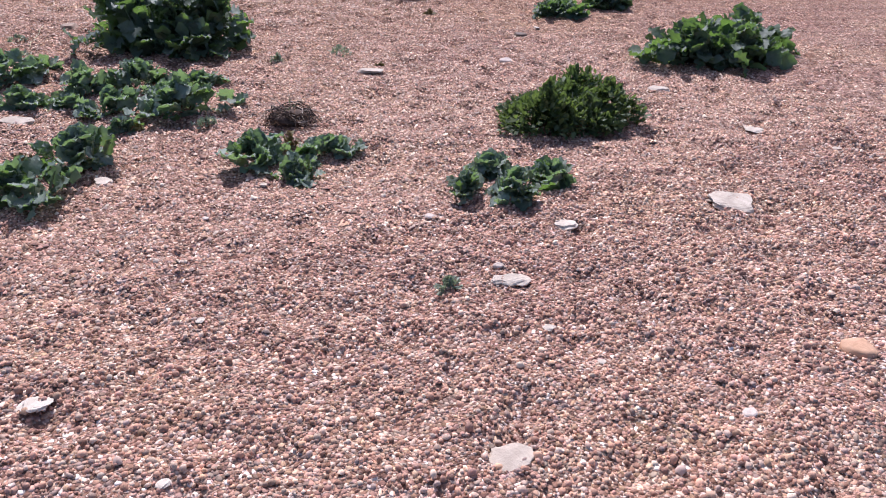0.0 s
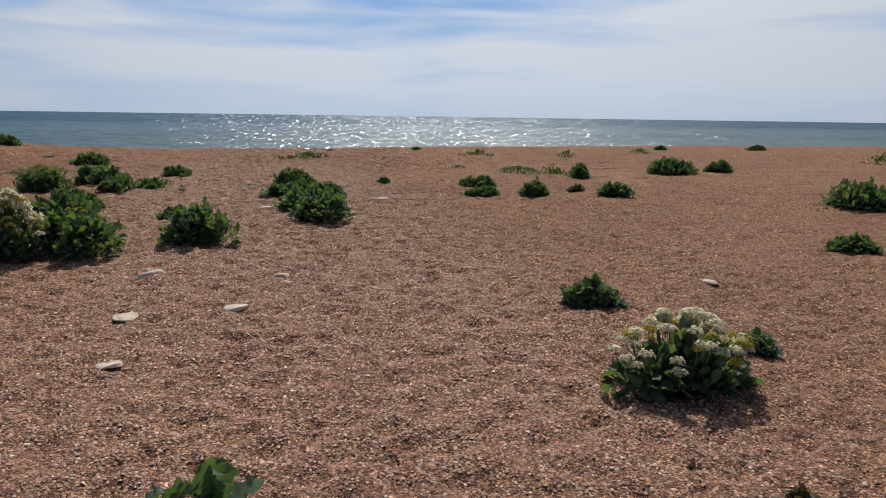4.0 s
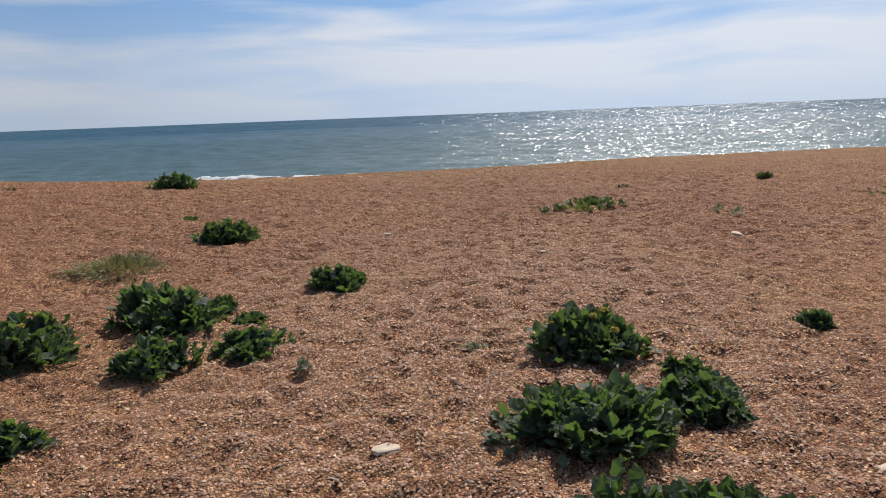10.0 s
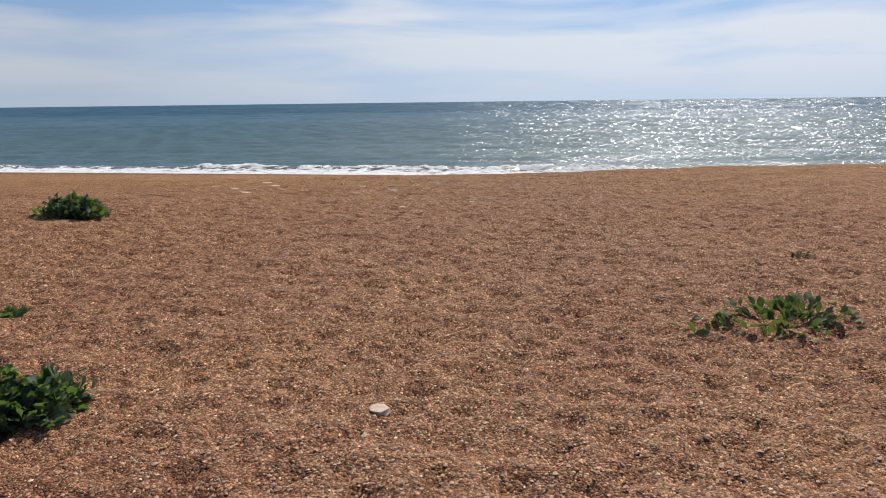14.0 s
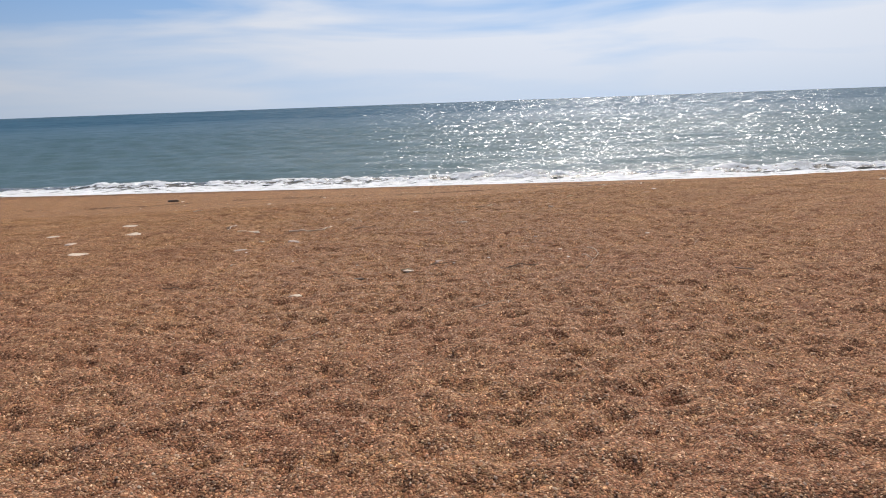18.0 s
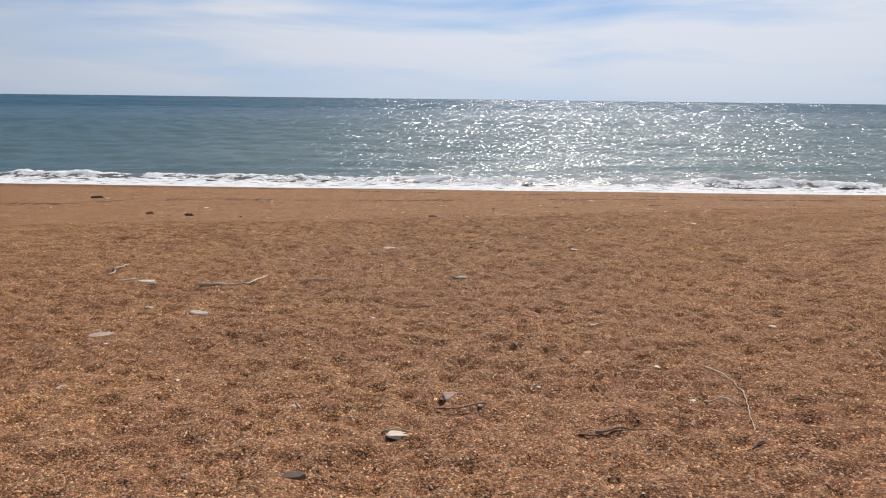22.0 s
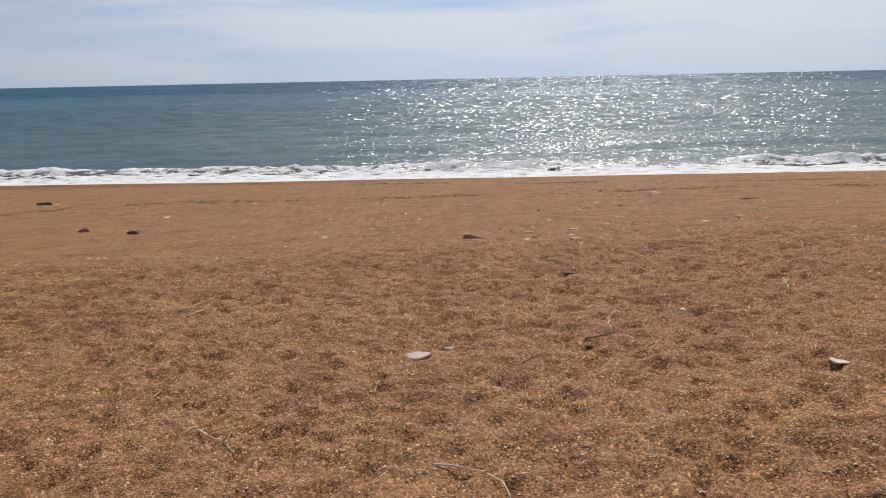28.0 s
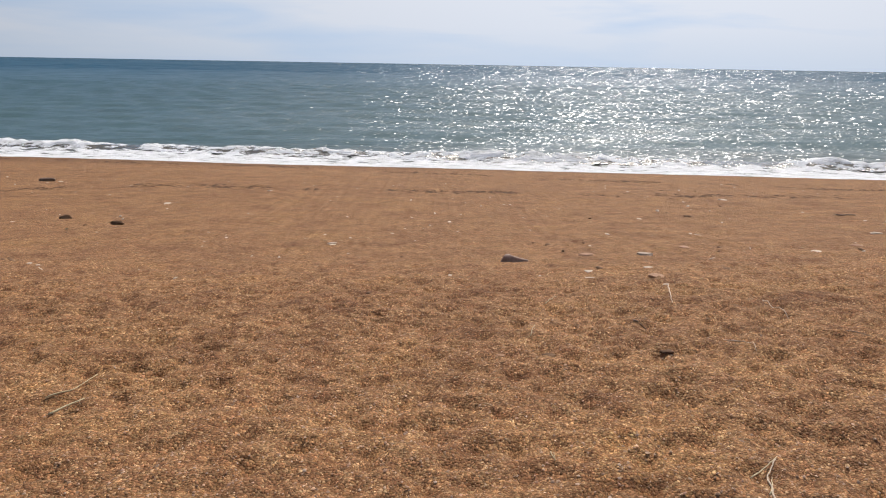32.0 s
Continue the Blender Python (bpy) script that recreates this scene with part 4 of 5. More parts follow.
def stick(places, thick, look_name):
    """A bent stick that lies on the ground along the given places."""
    THING_COUNT[0] += 1
    rng = np.random.RandomState(2000 + THING_COUNT[0])
    material, name, label, category, group = STICK_LOOKS[look_name]
    pts = np.array(places, float)
    steps = np.r_[0, np.cumsum(np.hypot(*np.diff(pts, axis=0).T))]
    long = steps[-1]
    count = int(max(5, min(24, long / 0.03)))
    at = np.linspace(0, long, count)
    xs, ys = np.interp(at, steps, pts[:, 0]), np.interp(at, steps, pts[:, 1])
    wob = thick * 1.5
    xs = xs + np.convolve(rng.normal(0, wob, count + 2), np.ones(3) / 3, "valid")
    ys = ys + np.convolve(rng.normal(0, wob, count + 2), np.ones(3) / 3, "valid")
    zs = top(xs, ys)
    lift = np.linspace(zs[0], zs[-1], count)
    zs = np.maximum(zs, lift) + thick * 0.7 + 0.004
    bm = bmesh.new()
    points = [Vector(p) for p in zip(xs, ys, zs)]
    radii = [thick * (1.05 - 0.55 * k / count) * rng.uniform(0.85, 1.15) for k in range(count)]
    rod(bm, points, radii, 7)
    base = points[count // 2].copy()
    bmesh.ops.translate(bm, vec=-base, verts=bm.verts)
    root = part(name, bm, material, None)
    root.location = base
    size = "long " if long > 0.45 else "short " if long < 0.15 else ""
    return tagged(root, size + label, category, group)


stone(0.11, 4.34, 0.140, 0.147, 0.018, "chalk")
stone(0.36, 3.34, 0.103, 0.108, 0.025, "chalk")
stone(1.89, 2.04, 0.114, 0.093, 0.015, "chalk")
stone(1.43, 1.78, 0.127, 0.082, 0.017, "chalk")
stone(1.35, 1.47, 0.039, 0.039, 0.005, "chalk")
stone(-0.06, 1.83, 0.087, 0.069, 0.011, "chalk")
stone(0.91, 1.07, 0.109, 0.105, 0.017, "chalk")
stone(2.66, 1.83, 0.181, 0.190, 0.023, "chalk")
stone(3.64, 2.47, 0.126, 0.132, 0.016, "chalk")
stone(2.08, 0.89, 0.093, 0.098, 0.022, "tan")
stone(0.41, 2.02, 0.031, 0.033, 0.004, "chalk")
stone(3.83, 2.08, 0.048, 0.051, 0.012, "chalk")
stone(3.72, 3.27, 0.145, 0.128, 0.019, "chalk")
stone(0.90, 1.15, 0.020, 0.021, 0.004, "dark")
stone(1.38, 1.26, 0.027, 0.025, 0.003, "chalk")
stone(1.58, 0.89, 0.046, 0.036, 0.006, "grey")
stone(0.15, 1.38, 0.033, 0.029, 0.005, "chalk")
stone(0.10, 2.93, 0.024, 0.025, 0.006, "grey")
stone(1.44, 2.36, 0.038, 0.040, 0.006, "grey")
stone(1.43, 1.86, 0.037, 0.033, 0.005, "grey")
stone(0.64, 2.76, 0.028, 0.029, 0.006, "grey")
stone(0.94, 2.94, 0.039, 0.040, 0.005, "chalk")
stone(2.20, 4.39, 0.159, 0.127, 0.021, "chalk")
stone(3.24, 4.28, 0.095, 0.100, 0.012, "grey")
stone(0.80, 8.84, 0.176, 0.185, 0.023, "chalk")
stone(1.49, 8.91, 0.157, 0.165, 0.027, "chalk")
stone(0.79, 7.97, 0.137, 0.143, 0.019, "chalk")
stone(5.28, 8.84, 0.122, 0.128, 0.016, "chalk")
stone(2.92, 4.95, 0.040, 0.042, 0.010, "chalk")
stone(3.84, 4.92, 0.098, 0.102, 0.023, "dark")
stone(4.13, 5.07, 0.053, 0.055, 0.007, "chalk")
stone(0.64, 6.33, 0.152, 0.159, 0.028, "darkwood")
stone(0.87, 9.98, 0.290, 0.105, 0.045, "grey", 0.75)
stone(1.87, 9.78, 0.116, 0.122, 0.032, "chalk")
stone(1.89, 9.59, 0.097, 0.047, 0.013, "grey")
stone(3.47, 9.73, 0.059, 0.035, 0.008, "chalk")
stone(3.74, 9.37, 0.058, 0.040, 0.008, "chalk")
stone(4.42, 10.61, 0.061, 0.049, 0.008, "chalk")
stone(1.93, 13.13, 0.135, 0.142, 0.023, "chalk")
stone(3.49, 13.67, 0.217, 0.134, 0.028, "chalk")
stone(1.42, 13.88, 0.138, 0.091, 0.018, "chalk")
stone(4.42, 18.40, 0.145, 0.153, 0.035, "chalk")
stone(2.90, 12.33, 0.034, 0.031, 0.004, "chalk")
stone(0.83, 18.91, 0.106, 0.111, 0.025, "chalk")
stone(2.43, 17.79, 0.059, 0.062, 0.009, "chalk")
stone(5.03, 23.73, 0.112, 0.118, 0.026, "tan")
stone(11.04, 35.35, 0.218, 0.229, 0.052, "chalk")
stone(-0.01, 26.30, 0.114, 0.100, 0.038, "chalk")
stone(-5.28, 32.67, 0.264, 0.278, 0.037, "chalk")
stone(-3.76, 32.35, 0.321, 0.337, 0.042, "chalk")
stone(-4.45, 33.91, 0.313, 0.242, 0.041, "chalk")
stone(-3.59, 29.90, 0.285, 0.258, 0.037, "chalk")
stone(-4.23, 32.05, 0.110, 0.116, 0.026, "grey")
stone(-4.26, 31.21, 0.202, 0.166, 0.026, "chalk")
stone(-1.65, 31.93, 0.234, 0.138, 0.030, "chalk")
stone(4.15, 29.49, 0.060, 0.063, 0.014, "chalk")
stone(-0.72, 30.40, 0.156, 0.120, 0.055, "grey")
stone(-1.24, 30.75, 0.095, 0.089, 0.012, "chalk")
stone(0.83, 30.12, 0.054, 0.057, 0.007, "chalk")
stone(1.04, 34.33, 0.185, 0.150, 0.055, "grey")
stone(3.57, 33.60, 0.122, 0.128, 0.029, "chalk")
stone(2.67, 29.65, 0.055, 0.044, 0.007, "grey")
stone(2.76, 27.86, 0.041, 0.043, 0.010, "chalk")
stone(2.80, 28.57, 0.056, 0.059, 0.013, "chalk")
stone(0.40, 28.01, 0.057, 0.060, 0.008, "chalk")
stone(1.33, 28.15, 0.141, 0.125, 0.014, "wedge")
stone(-1.30, 29.68, 0.190, 0.115, 0.025, "grey")
stone(-1.17, 29.40, 0.043, 0.045, 0.010, "chalk")
stone(-0.41, 28.51, 0.041, 0.035, 0.005, "chalk")
stone(1.49, 27.93, 0.036, 0.038, 0.008, "grey")
stone(1.91, 28.26, 0.034, 0.036, 0.008, "chalk")
stone(-1.09, 28.42, 0.063, 0.066, 0.008, "grey")
stone(6.24, 35.98, 0.190, 0.162, 0.025, "grey")
stone(5.95, 35.47, 0.178, 0.121, 0.023, "tan")
stone(3.36, 39.00, 0.135, 0.141, 0.023, "tan")
stone(2.71, 38.99, 0.100, 0.105, 0.013, "chalk")
stone(3.48, 39.63, 0.111, 0.117, 0.014, "chalk")
stone(2.82, 39.46, 0.109, 0.115, 0.014, "chalk")
stone(-0.28, 43.14, 0.105, 0.110, 0.025, "chalk")
stone(1.74, 34.57, 0.069, 0.072, 0.009, "tan")
stone(3.16, 34.97, 0.045, 0.047, 0.011, "chalk")
stone(2.54, 42.48, 0.089, 0.093, 0.012, "chalk")
stone(1.87, 36.50, 0.078, 0.067, 0.010, "weed")
stone(2.64, 36.54, 0.079, 0.060, 0.010, "weed")
stone(4.57, 41.57, 0.115, 0.121, 0.015, "tan")
stone(5.44, 43.36, 0.115, 0.121, 0.015, "chalk")
stone(6.07, 41.03, 0.126, 0.132, 0.016, "chalk")
stone(6.88, 41.53, 0.132, 0.139, 0.017, "tan")
stone(8.26, 43.29, 0.193, 0.139, 0.025, "chalk")
stone(7.02, 40.90, 0.078, 0.082, 0.016, "chalk")
stone(6.55, 46.78, 0.171, 0.180, 0.022, "weed")
stone(8.76, 50.44, 0.211, 0.221, 0.027, "chalk")
stone(4.28, 39.55, 0.107, 0.100, 0.014, "weed")
stone(2.24, 34.34, 0.055, 0.041, 0.007, "weed")
stone(1.57, 36.59, 0.053, 0.045, 0.007, "tan")
stone(-3.39, 53.83, 0.172, 0.180, 0.040, "chalk")
stone(-5.17, 50.23, 0.202, 0.212, 0.026, "chalk")
stick(((1.53, 25.47), (1.67, 25.6), (1.84, 25.71), (1.91, 25.67)), 0.0040, "wood")
stick(((1.84, 25.71), (1.82, 25.55)), 0.0039, "wood")
stick(((1.73, 26.4), (1.73, 26.19), (1.87, 26.1)), 0.0029, "wood")
stick(((3.1, 28.46), (3.16, 28.3), (3.12, 27.97), (2.89, 27.37)), 0.0056, "wood")
stick(((2.86, 27.94), (2.99, 27.72)), 0.0060, "wood")
stick(((2.8, 27.23), (2.88, 27.26)), 0.0073, "dark")
stick(((0.03, 24.82), (0.22, 24.81), (0.26, 24.87), (0.4, 24.95)), 0.0033, "wood")
stick(((-0.45, 31.79), (-0.39, 32.21)), 0.0068, "wood")
stick(((-0.98, 31.71), (-0.69, 31.57)), 0.0096, "wood")
stick(((-2.23, 32.47), (-2.14, 32.89)), 0.0108, "dark")
stick(((3.23, 26.02), (3.17, 25.9), (3.07, 25.76)), 0.0027, "straw")
stick(((2.26, 25.34), (2.4, 25.38), (2.58, 25.25)), 0.0024, "dark")
stick(((4.52, 28.7), (4.32, 28.25)), 0.0043, "dark")
stick(((0.91, 27.57), (1.07, 27.59)), 0.0058, "straw")
stick(((1.22, 27.91), (1.34, 27.87), (1.52, 27.94)), 0.0050, "dark")
stick(((-1.38, 26.89), (-1.18, 26.83)), 0.0050, "dark")
stick(((1.96, 27.47), (2.08, 27.44)), 0.0057, "dark")
stick(((0.39, 28.07), (0.48, 27.76)), 0.0040, "dark")
stick(((-1.0, 31.68), (-0.77, 31.64), (-0.52, 31.7), (-0.43, 31.94), (-0.38, 32.09)), 0.0113, "wood")
stick(((-2.21, 32.44), (-2.17, 32.69), (-2.13, 32.91)), 0.0105, "wood")
stick(((-1.88, 31.83), (-1.8, 31.98), (-1.68, 32.14)), 0.0075, "wood")
stick(((-4.32, 37.49), (-4.11, 37.51)), 0.0106, "wood")
stick(((4.37, 35.67), (4.21, 35.27)), 0.0060, "straw")
stick(((-0.83, 35.61), (-0.73, 35.8)), 0.0061, "straw")
stick(((1.28, 27.89), (1.39, 27.86), (1.51, 27.82)), 0.0032, "dark")
stick(((1.04, 32.7), (1.25, 32.6), (1.32, 32.49), (1.34, 32.35)), 0.0042, "wood")
stick(((0.03, 31.79), (0.18, 31.89), (0.29, 31.91), (0.4, 31.95)), 0.0062, "dark")
stick(((0.3, 31.59), (0.3, 31.42)), 0.0032, "straw")
stick(((1.22, 31.31), (1.21, 31.15)), 0.0030, "dark")
stick(((0.88, 32.1), (0.89, 31.95)), 0.0025, "straw")
stick(((4.43, 35.79), (4.21, 35.31)), 0.0048, "straw")
stick(((7.57, 38.09), (7.16, 37.51)), 0.0064, "straw")
stick(((2.22, 34.41), (2.33, 34.45), (2.46, 34.48)), 0.0068, "dark")
stick(((1.66, 33.98), (1.77, 34.09), (1.88, 34.15)), 0.0063, "dark")
stick(((-0.23, 33.17), (-0.16, 33.27)), 0.0050, "wood")
stick(((-0.15, 33.21), (-0.06, 33.14), (0.06, 32.99)), 0.0047, "wood")
stick(((5.5, 37.33), (5.24, 36.84)), 0.0050, "straw")
stick(((4.44, 35.74), (4.25, 35.4)), 0.0041, "straw")
stick(((3.63, 33.94), (3.51, 33.76)), 0.0030, "straw")
stick(((2.49, 32.88), (2.47, 32.79)), 0.0023, "straw")
stick(((2.49, 34.62), (2.5, 34.77), (2.54, 34.91), (2.66, 35.1)), 0.0056, "wood")
stick(((0.75, 33.74), (0.77, 33.85), (0.79, 33.94)), 0.0040, "straw")
stick(((0.73, 33.92), (0.76, 33.82)), 0.0029, "straw")
stick(((1.67, 35.25), (1.66, 35.13)), 0.0028, "straw")
stick(((1.26, 34.57), (1.3, 34.68)), 0.0025, "straw")
stick(((-0.58, 33.83), (-0.54, 33.94), (-0.49, 33.99)), 0.0020, "wood")
stick(((3.3, 38.47), (3.07, 37.7)), 0.0044, "wood")
stick(((3.12, 36.8), (3.26, 36.73), (3.22, 36.53)), 0.0037, "wood")
stick(((4.54, 37.24), (4.43, 36.97)), 0.0040, "dark")
stick(((2.6, 37.2), (2.7, 37.12)), 0.0061, "dark")
stick(((9.5, 46.65), (9.9, 46.59)), 0.0154, "dark")
stick(((4.0, 36.4), (4.18, 36.28)), 0.0036, "wood")
stick(((1.9, 34.51), (1.94, 34.5)), 0.0036, "dark")
stick(((-0.95, 35.83), (-0.86, 35.94), (-0.83, 36.19)), 0.0042, "straw")
stick(((2.06, 37.76), (2.21, 38.09)), 0.0040, "straw")
stick(((3.9, 37.9), (3.85, 37.36)), 0.0036, "wood")
stick(((4.02, 36.89), (4.14, 36.78)), 0.0032, "dark")
stick(((2.48, 34.94), (2.68, 35.12)), 0.0032, "straw")
stick(((2.49, 34.79), (2.59, 34.97)), 0.0031, "straw")
stick(((1.66, 35.11), (1.68, 35.25)), 0.0022, "straw")
stick(((1.81, 36.88), (1.88, 37.14)), 0.0034, "straw")
stick(((3.65, 13.52), (3.85, 13.41), (4.08, 13.42), (4.29, 13.6)), 0.0051, "dark")
stick(((4.48, 14.26), (4.48, 14.05), (4.35, 13.72)), 0.0040, "wood")
stick(((3.95, 13.47), (4.08, 13.43), (4.25, 13.53)), 0.0038, "wood")
stick(((3.07, 12.35), (3.22, 12.53)), 0.0020, "straw")
stick(((3.75, 14.14), (3.93, 14.18)), 0.0059, "dark")
stick(((1.87, 19.95), (1.92, 20.13)), 0.0027, "straw")
stick(((-2.2, 21.48), (-2.05, 21.24)), 0.0035, "straw")
stick(((-4.77, 27.81), (-4.67, 28.03), (-4.06, 27.55)), 0.0091, "dark")
stick(((-4.06, 27.36), (-4.5, 28.34)), 0.0066, "dark")
stick(((4.06, 26.51), (4.22, 26.43)), 0.0079, "dark")
stick(((1.01, 21.19), (1.07, 21.13)), 0.0020, "straw")
stick(((2.27, 20.92), (2.25, 20.85)), 0.0020, "straw")
stick(((0.33, 5.88), (0.49, 6.49)), 0.0029, "straw")
stone(0.99, 27.54, 0.160, 0.090, 0.026, "chalk")
stone(0.49, 27.04, 0.120, 0.070, 0.030, "dark")
stone(2.41, 28.92, 0.075, 0.060, 0.012, "tan")
stick(((2.05, 27.48), (2.20, 27.45), (2.36, 27.46)), 0.0060, "dark")
stone(1.29, 34.48, 0.100, 0.075, 0.022, "grey")
stone(2.16, 40.7, 0.40, 0.20, 0.11, "wedge")
stone(-6.11, 47.0, 0.22, 0.14, 0.08, "weed")
stone(-4.73, 46.1, 0.24, 0.14, 0.07, "weed")
stone(-11.2, 56.6, 0.5, 0.25, 0.14, "dark")
stone(-10.7, 56.5, 0.22, 0.15, 0.06, "chalk")
stone(3.91, 41.1, 0.24, 0.12, 0.05, "chalk")
stone(3.14, 41.1, 0.22, 0.11, 0.04, "tan")
stone(-0.3, 43.3, 0.15, 0.1, 0.06, "chalk")


def plastic_scrap(x, y):
    """A crumpled pale scrap of sheet on the ground."""
    n = Nodes("pale_sheet")
    body = n.add("BsdfPrincipled", {"Base Color": (0.34, 0.29, 0.21, 1), "Roughness": 0.7}).outputs[0]
    mat = n.out(n.add("MixShader", {0: 0.12, 1: body, 2: n.add("BsdfTransparent").outputs[0]}).outputs[0])
    gx, gy = np.meshgrid(np.linspace(-0.09, 0.09, 14), np.linspace(-0.07, 0.07, 12))
    rng = np.random.RandomState(5)
    hz = sum(0.002 * np.sin(gx * rng.uniform(30, 120) + gy * rng.uniform(-120, 120) + rng.uniform(0, 6)) for _ in range(5)) + 0.012
    gy = gy * np.clip(0.35 + (gx + 0.09) * 6, 0.3, 1.0) + 0.015 * np.sin(gx * 50)
    gx = gx * (1.15 + 0.2 * np.sin(gy * 40))
    co = np.stack([gx, gy, hz], -1).reshape(-1, 3)
    i = (np.arange(11)[:, None] * 14 + np.arange(13)[None]).ravel()
    ob = mesh_object("plastic_scrap", co.tolist(), np.stack([i, i + 1, i + 15, i + 14], 1).tolist(), mat)
    ob.location = (x, y, float(top(x, y)))
    ob.scale = (0.8, 0.7, 0.8)
    tagged(ob, "crumpled translucent pale plastic scrap on shingle", "litter")


plastic_scrap(1.80, 31.9)


def dead_root(x, y):
    """The old stump of a kale plant under a tangle of its dead stalks."""
    root = new("dead_root")
    tagged(root, "dead kale root stump with bleached stalks splayed out", "plant remains")
    root.location = (x, y, float(top(x, y)))
    rng = np.random.RandomState(77)
    bm = bmesh.new()
    bmesh.ops.create_icosphere(bm, subdivisions=4, radius=0.10)
    for v in bm.verts:
        v.co *= 1 + 0.35 * noise.noise(v.co * 14) + 0.22 * noise.noise(v.co * 40)
        v.co.z = v.co.z * 0.48 + 0.01
    part("stump", bm, ROTTEN, root, "dark brown crumbling stump")
    for k in range(150):
        a = rng.uniform(0, math.tau)
        r, tall = rng.uniform(0.08, 0.19), rng.uniform(0.02, 0.085)
        turn, start = rng.normal(0, 0.9), rng.uniform(0.03, 0.12)
        points = []
        for u in (0.0, 0.3, 0.6, 0.85, 1.0):
            b = a + turn * u + rng.normal(0, 0.10)
            out = start + (r - start) * u
            points.append(Vector((out * math.cos(b), out * math.sin(b), max(0.004, tall * (1 - u ** 2.2) + rng.normal(0, 0.006)))))
        bm = bmesh.new()
        rod(bm, points, [0.0024, 0.0024, 0.002, 0.0017, 0.001], 5)
        part("stalk", bm, (ROTTEN, WEED, ROTTEN, BROWN, ROTTEN, WEED, ROTTEN, WOOD, ROTTEN)[k % 9], root)
    for x1, y1, z1, r in ((-0.10, 0.10, 0.13, 0.0035), (-0.15, 0.05, 0.09, 0.003), (0.20, -0.02, 0.02, 0.004), (0.02, 0.08, 0.14, 0.003), (0.09, 0.10, 0.09, 0.003)):
        bm = bmesh.new()
        foot, tip = Vector((0.15 * x1, 0.15 * y1, 0.05)), Vector((x1, y1, z1))
        rod(bm, [foot, (foot + tip) * 0.5 + Vector((0.01, 0.008, 0.012)), tip], [r, r * 0.8, r * 0.4], 6)
        part("long_stalk", bm, WOOD if r > 0.0032 else BROWN, root, "long stiff dead stalk")
    poses = leaf_poses(rng, 0.12, 0.10, 0.08, 60, 0.22, 0.0)
    mesh_part("withered_leaves", *gather(poses, SMALL_LEAVES, rng, 0.5), PALE, root, "small yellowish withered leaves")


dead_root(1.35, 3.64)


def strand_line(points, seed, count, label):
    """A broken line of dried wrack left by the tide."""
    rng = np.random.RandomState(seed)
    pts = np.array(points, float)
    verts, faces = [], []
    for _ in range(count):
        x = rng.uniform(pts[0, 0], pts[-1, 0])
        keep = 0.5 + 0.5 * math.sin(x * 0.9 + seed) + 0.4 * math.sin(x * 2.3)
        if rng.rand() > keep:
            continue
        y = float(np.interp(x, pts[:, 0], pts[:, 1])) + rng.normal(0, 0.30) + 0.35 * math.sin(x * 0.7) + 0.2 * math.sin(x * 2.9 + seed)
        z = float(top(x, y))
        a, r = rng.normal(0, 0.35), rng.uniform(0.03, 0.13)
        b = len(verts)
        for k in range(6):
            t = k * math.tau / 6
            px, py = r * math.cos(t) * rng.uniform(0.7, 1.2), 0.5 * r * math.sin(t) * rng.uniform(0.6, 1.3)
            verts.append((x + px * math.cos(a) - py * math.sin(a), y + px * math.sin(a) + py * math.cos(a), z + 0.004))
        verts.append((x, y, z + rng.uniform(0.01, 0.03)))
        faces += [(b + k, b + (k + 1) % 6, b + 6) for k in range(6)]
    ob = mesh_object("strandline", verts, faces, WEED)
    tagged(ob, label, "seaweed", kind="stuff")


strand_line(((-30, 50.0), (-10.9, 53.1), (-8.6, 55.0), (-3.1, 55.0), (2.3, 53.4), (7.2, 52.4), (12.9, 50.6), (30, 47.0)), 31, 2200, "dark broken line of dried seaweed along the beach")
strand_line(((-30, 69.5), (-18.5, 67.5), (-4.8, 65.6), (2.8, 62.2), (11.0, 58.1), (15.9, 55.6), (30, 52.0)), 57, 1600, "lower broken line of dried seaweed near the water")


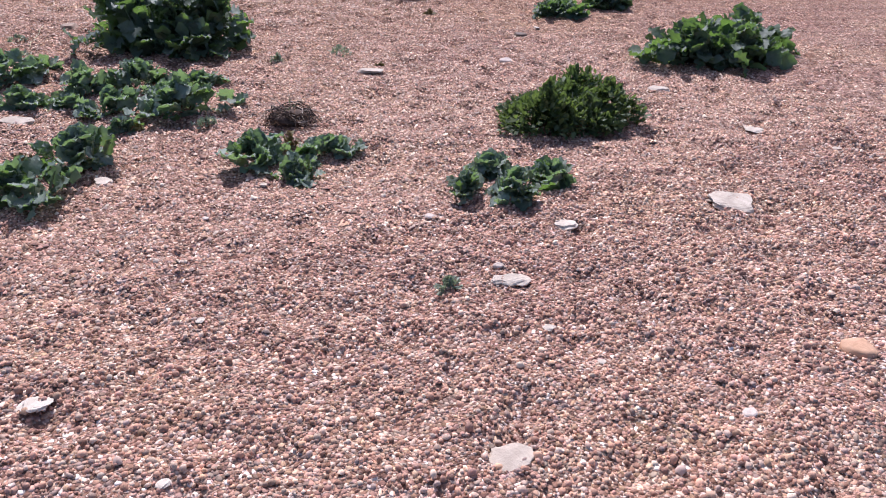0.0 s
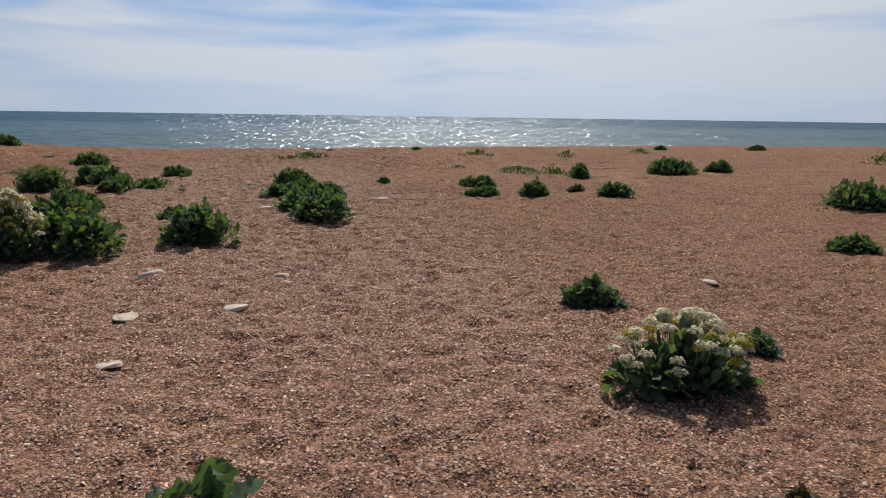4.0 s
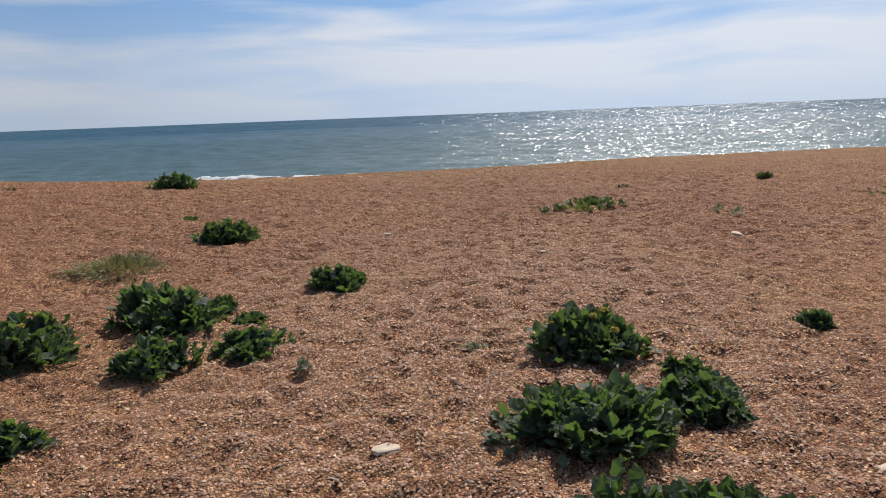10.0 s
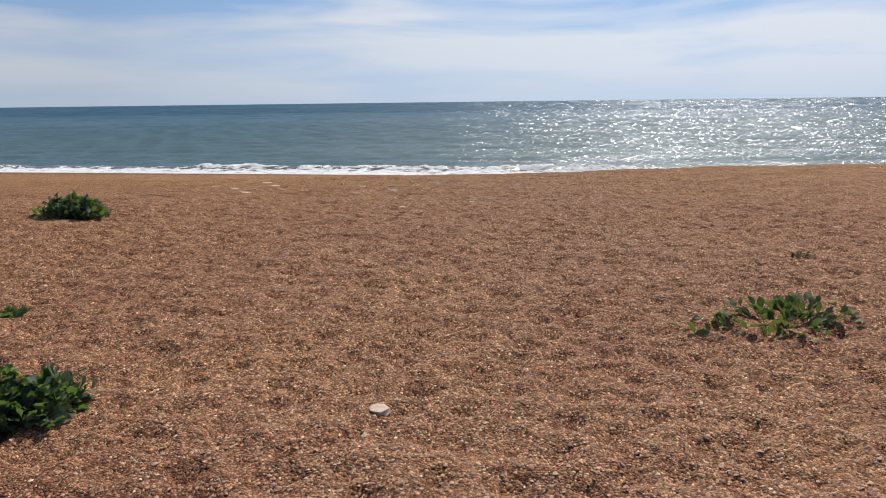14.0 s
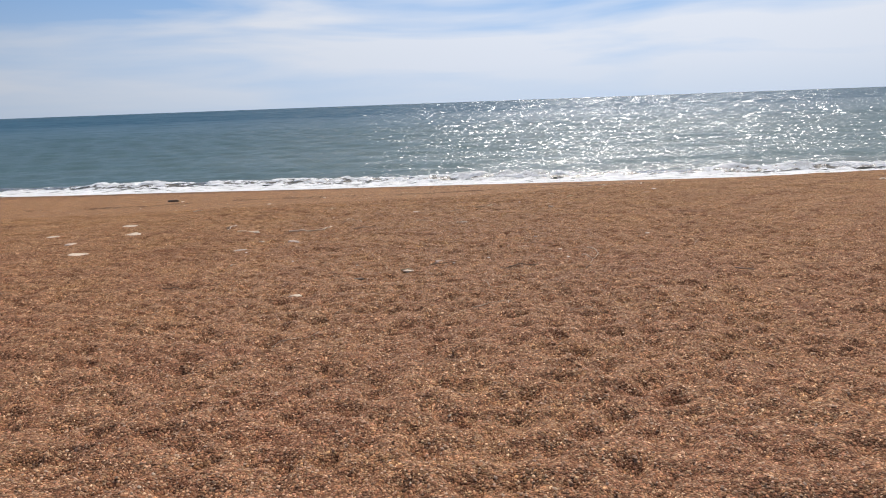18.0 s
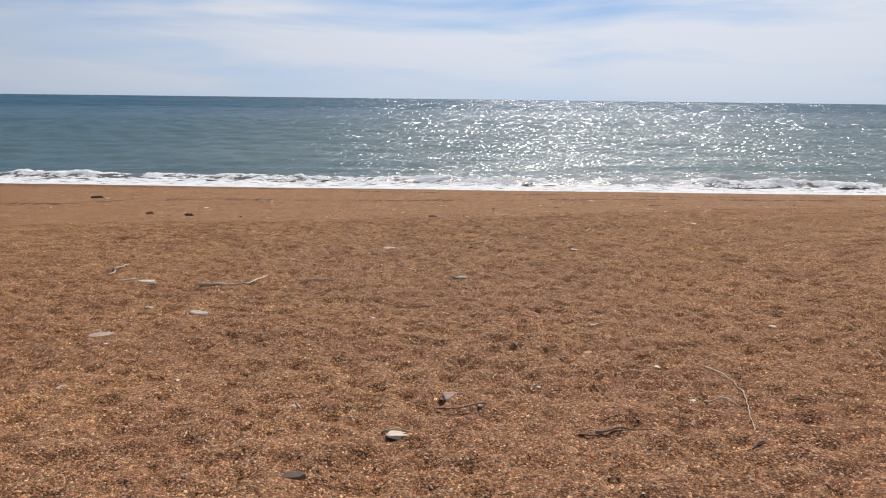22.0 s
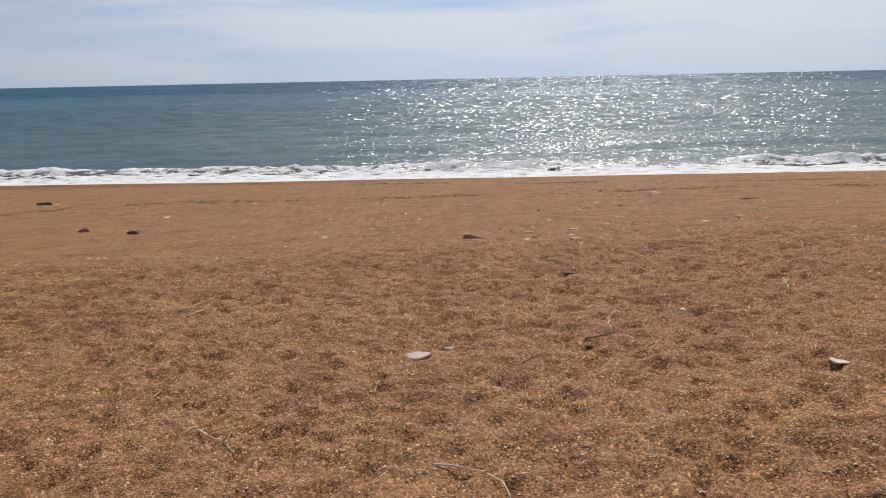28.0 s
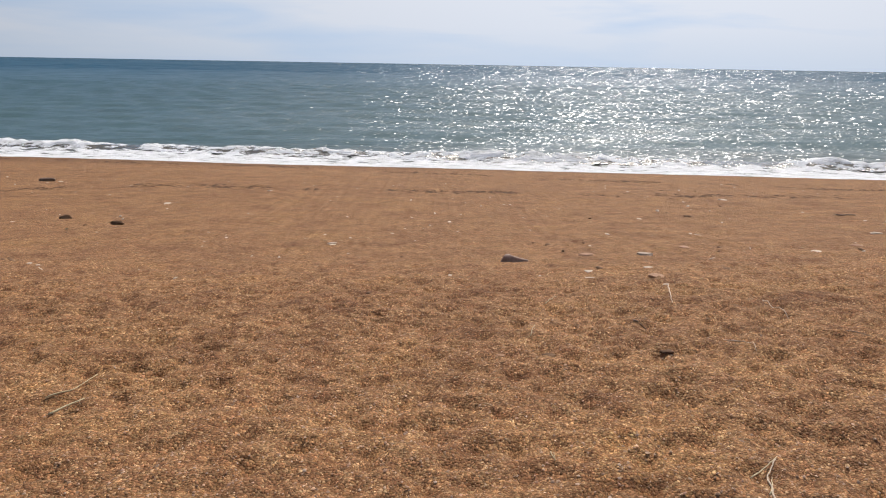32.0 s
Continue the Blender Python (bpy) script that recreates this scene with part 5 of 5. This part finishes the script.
# Loose pebbles, the uppermost layer of the shingle
def pebbles(name, label, places, sizes, seed, ring=5, rings=2, material=None, flat=1.0):
    """Rounded pebbles, each an uneven dome of its own, resting in the ground."""
    rng = np.random.RandomState(seed)
    ball, tri = [(0, 0, 1)], []
    for k in range(rings):
        up = (0.5, -0.35)[k] if rings == 2 else -0.2
        for j in range(ring):
            a = (j + 0.5 * k) * math.tau / ring
            ball.append((0.82 * math.cos(a) * (1.2 if k or rings == 1 else 1), 0.82 * math.sin(a) * (1.2 if k or rings == 1 else 1), up))
    for j in range(ring):
        p, q = 1 + j, 1 + (j + 1) % ring
        tri.append((0, p, q))
        if rings == 2:
            tri += [(p, p + ring, q), (q, p + ring, q + ring)]
    ball, tri = np.array(ball), np.array(tri)
    n, c, f = len(places), len(ball), len(tri)
    p = ball[None] * rng.uniform(0.78, 1.18, (n, c, 1))
    p = p * np.stack([sizes, sizes * rng.uniform(0.55, 0.95, n), sizes * flat * rng.uniform(0.4, 0.8, n)], -1)[:, None]
    lean, a = rng.normal(0, 0.35, n)[:, None], rng.uniform(0, math.tau, n)[:, None]
    x, z = p[..., 0] * np.cos(lean) - p[..., 2] * np.sin(lean), p[..., 0] * np.sin(lean) + p[..., 2] * np.cos(lean)
    q = np.stack([x * np.cos(a) - p[..., 1] * np.sin(a), x * np.sin(a) + p[..., 1] * np.cos(a), z], -1)
    q += np.c_[places, top(places[:, 0], places[:, 1]) + sizes * flat * rng.uniform(-0.25, 0.30, n)][:, None]
    me = bpy.data.meshes.new(name)
    me.vertices.add(n * c)
    me.vertices.foreach_set("co", q.ravel())
    index = (tri[None] + c * np.arange(n)[:, None, None]).astype(np.int32).ravel()
    me.loops.add(len(index))
    me.loops.foreach_set("vertex_index", index)
    me.polygons.add(n * f)
    me.polygons.foreach_set("loop_start", np.arange(0, len(index), 3, dtype=np.int32))
    me.polygons.foreach_set("loop_total", np.full(n * f, 3, dtype=np.int32))
    me.update()
    me.materials.append(material or PEBBLE)
    me.shade_smooth()
    return tagged(new(name, me), label, "pebbles", kind="stuff")


_r = np.random.RandomState(11)


def strewn(mid, half, y0, y1, per, edge=1.0):
    """Random places in a strip, thinning out towards its sides."""
    n = int(2 * half * (y1 - y0) * per)
    x, y = mid + half * _r.uniform(-1, 1, n), _r.uniform(y0 - edge, y1 + edge, n)
    thin = np.clip((half - np.abs(x - mid)) / (half * 0.55), 0, 1) * np.clip(np.minimum(y - y0 + edge, y1 + edge - y) / (2 * edge), 0, 1)
    keep = _r.rand(n) < thin
    return np.c_[x, y][keep]


_near = np.c_[_r.uniform(-0.5, 4.6, 118000), _r.uniform(0.55, 5.0, 118000)]
_near = _near[(_near[:, 0] < 0.6 + 1.8 * _near[:, 1]) & (_r.rand(118000) < np.clip((5.0 - _near[:, 1]) / 1.2, 0, 1))]
_first = _near[:, 1] < 2.3
for _band, _ring, _rings in ((_near[_first], 4, 2), (_near[~_first], 6, 1)):
    pebbles("pebbles", "loose rounded pink and tan pebbles covering the upper beach", _band, _r.gamma(6, 0.00112, len(_band)).clip(0.0035, 0.016), 21 + _rings * 10, _ring, _rings, None, 1.25)
_mid = strewn(1.9, 2.5, 5.0, 18.0, 4300, 1.5)
pebbles("pebbles", "scattered larger pebbles among the plants", _mid, _r.gamma(8, 0.00098, len(_mid)).clip(0.004, 0.015), 22, 5, 1, None, 0.95)
_low = strewn(1.3, 2.9, 18.0, 36.0, 1200, 2.0)
pebbles("pebbles", "scattered pebbles on the lower beach", _low, _r.gamma(7, 0.0009, len(_low)).clip(0.0035, 0.012), 23, 5, 1, None, 0.9)


_chips = np.c_[_r.uniform(-16, 22, 520), _r.uniform(38, 58, 520)]
pebbles("stone_chips", "pale stone chips strewn over the lower beach", _chips, _r.gamma(5, 0.0055, 520).clip(0.010, 0.05), 24, 6, 2, CREAM, 0.35)
_darks = np.c_[_r.uniform(-16, 22, 240), _r.uniform(38, 60, 240)]
pebbles("seaweed_scraps", "small dark scraps of dried seaweed on the lower beach", _darks, _r.gamma(5, 0.0065, 240).clip(0.015, 0.07), 25, 6, 2, WEED, 0.4)


def straws(count, seed):
    """Short dry straws lying about on the fine shingle."""
    rng = np.random.RandomState(seed)
    bm = bmesh.new()
    for _ in range(count):
        y = rng.uniform(24.5, 44.0)
        x, a, long, r = 1.3 + 5.5 * rng.uniform(-1, 1), rng.uniform(0, math.tau), rng.uniform(0.03, 0.10), rng.uniform(0.0012, 0.0022)
        d = Vector((math.cos(a), math.sin(a), 0))
        spots = [Vector((x, y, 0)) + d * (k * long) + Vector((-d.y, d.x, 0)) * rng.normal(0, 0.1 * long) for k in (0, 0.5, 1)]
        for p in spots:
            p.z = float(top(p.x, p.y)) + 0.005 + 0.008 * rng.rand()
        rod(bm, spots, [r, r * 0.9, r * 0.6], 4)
    tagged(part("straws", bm, STRAW, None), "short pale dry straws scattered on fine shingle", "straw", kind="stuff")


straws(170, 83)


def single_pebbles(count):
    """The larger loose pebbles beside the path, each a piece of its own."""
    rng = np.random.RandomState(41)
    shapes = []
    for k in range(8):
        bm = bmesh.new()
        bmesh.ops.create_icosphere(bm, subdivisions=1, radius=1.0)
        for v in bm.verts:
            v.co *= rng.uniform(0.86, 1.12)
            v.co.y *= 0.78
            v.co.z *= 0.55
        me = bpy.data.meshes.new("pebble")
        bm.to_mesh(me)
        bm.free()
        me.materials.append(PEBBLE_SINGLE)
        me.shade_smooth()
        shapes.append(me)
    for _ in range(count):
        y = rng.uniform(1.3, 5.2)
        x = 1.5 + 0.42 * y * rng.uniform(-1, 1)
        ob = new("pebble", shapes[rng.randint(8)])
        ob.parent = ground
        r = float(np.clip(rng.gamma(9, 0.00095), 0.0055, 0.014))
        ob.location = (x, y, float(top(x, y)) + 0.15 * r)
        ob.rotation_euler = (rng.normal(0, 0.2), rng.normal(0, 0.2), rng.uniform(0, math.tau))
        ob.scale = (r, r, r)


single_pebbles(300)
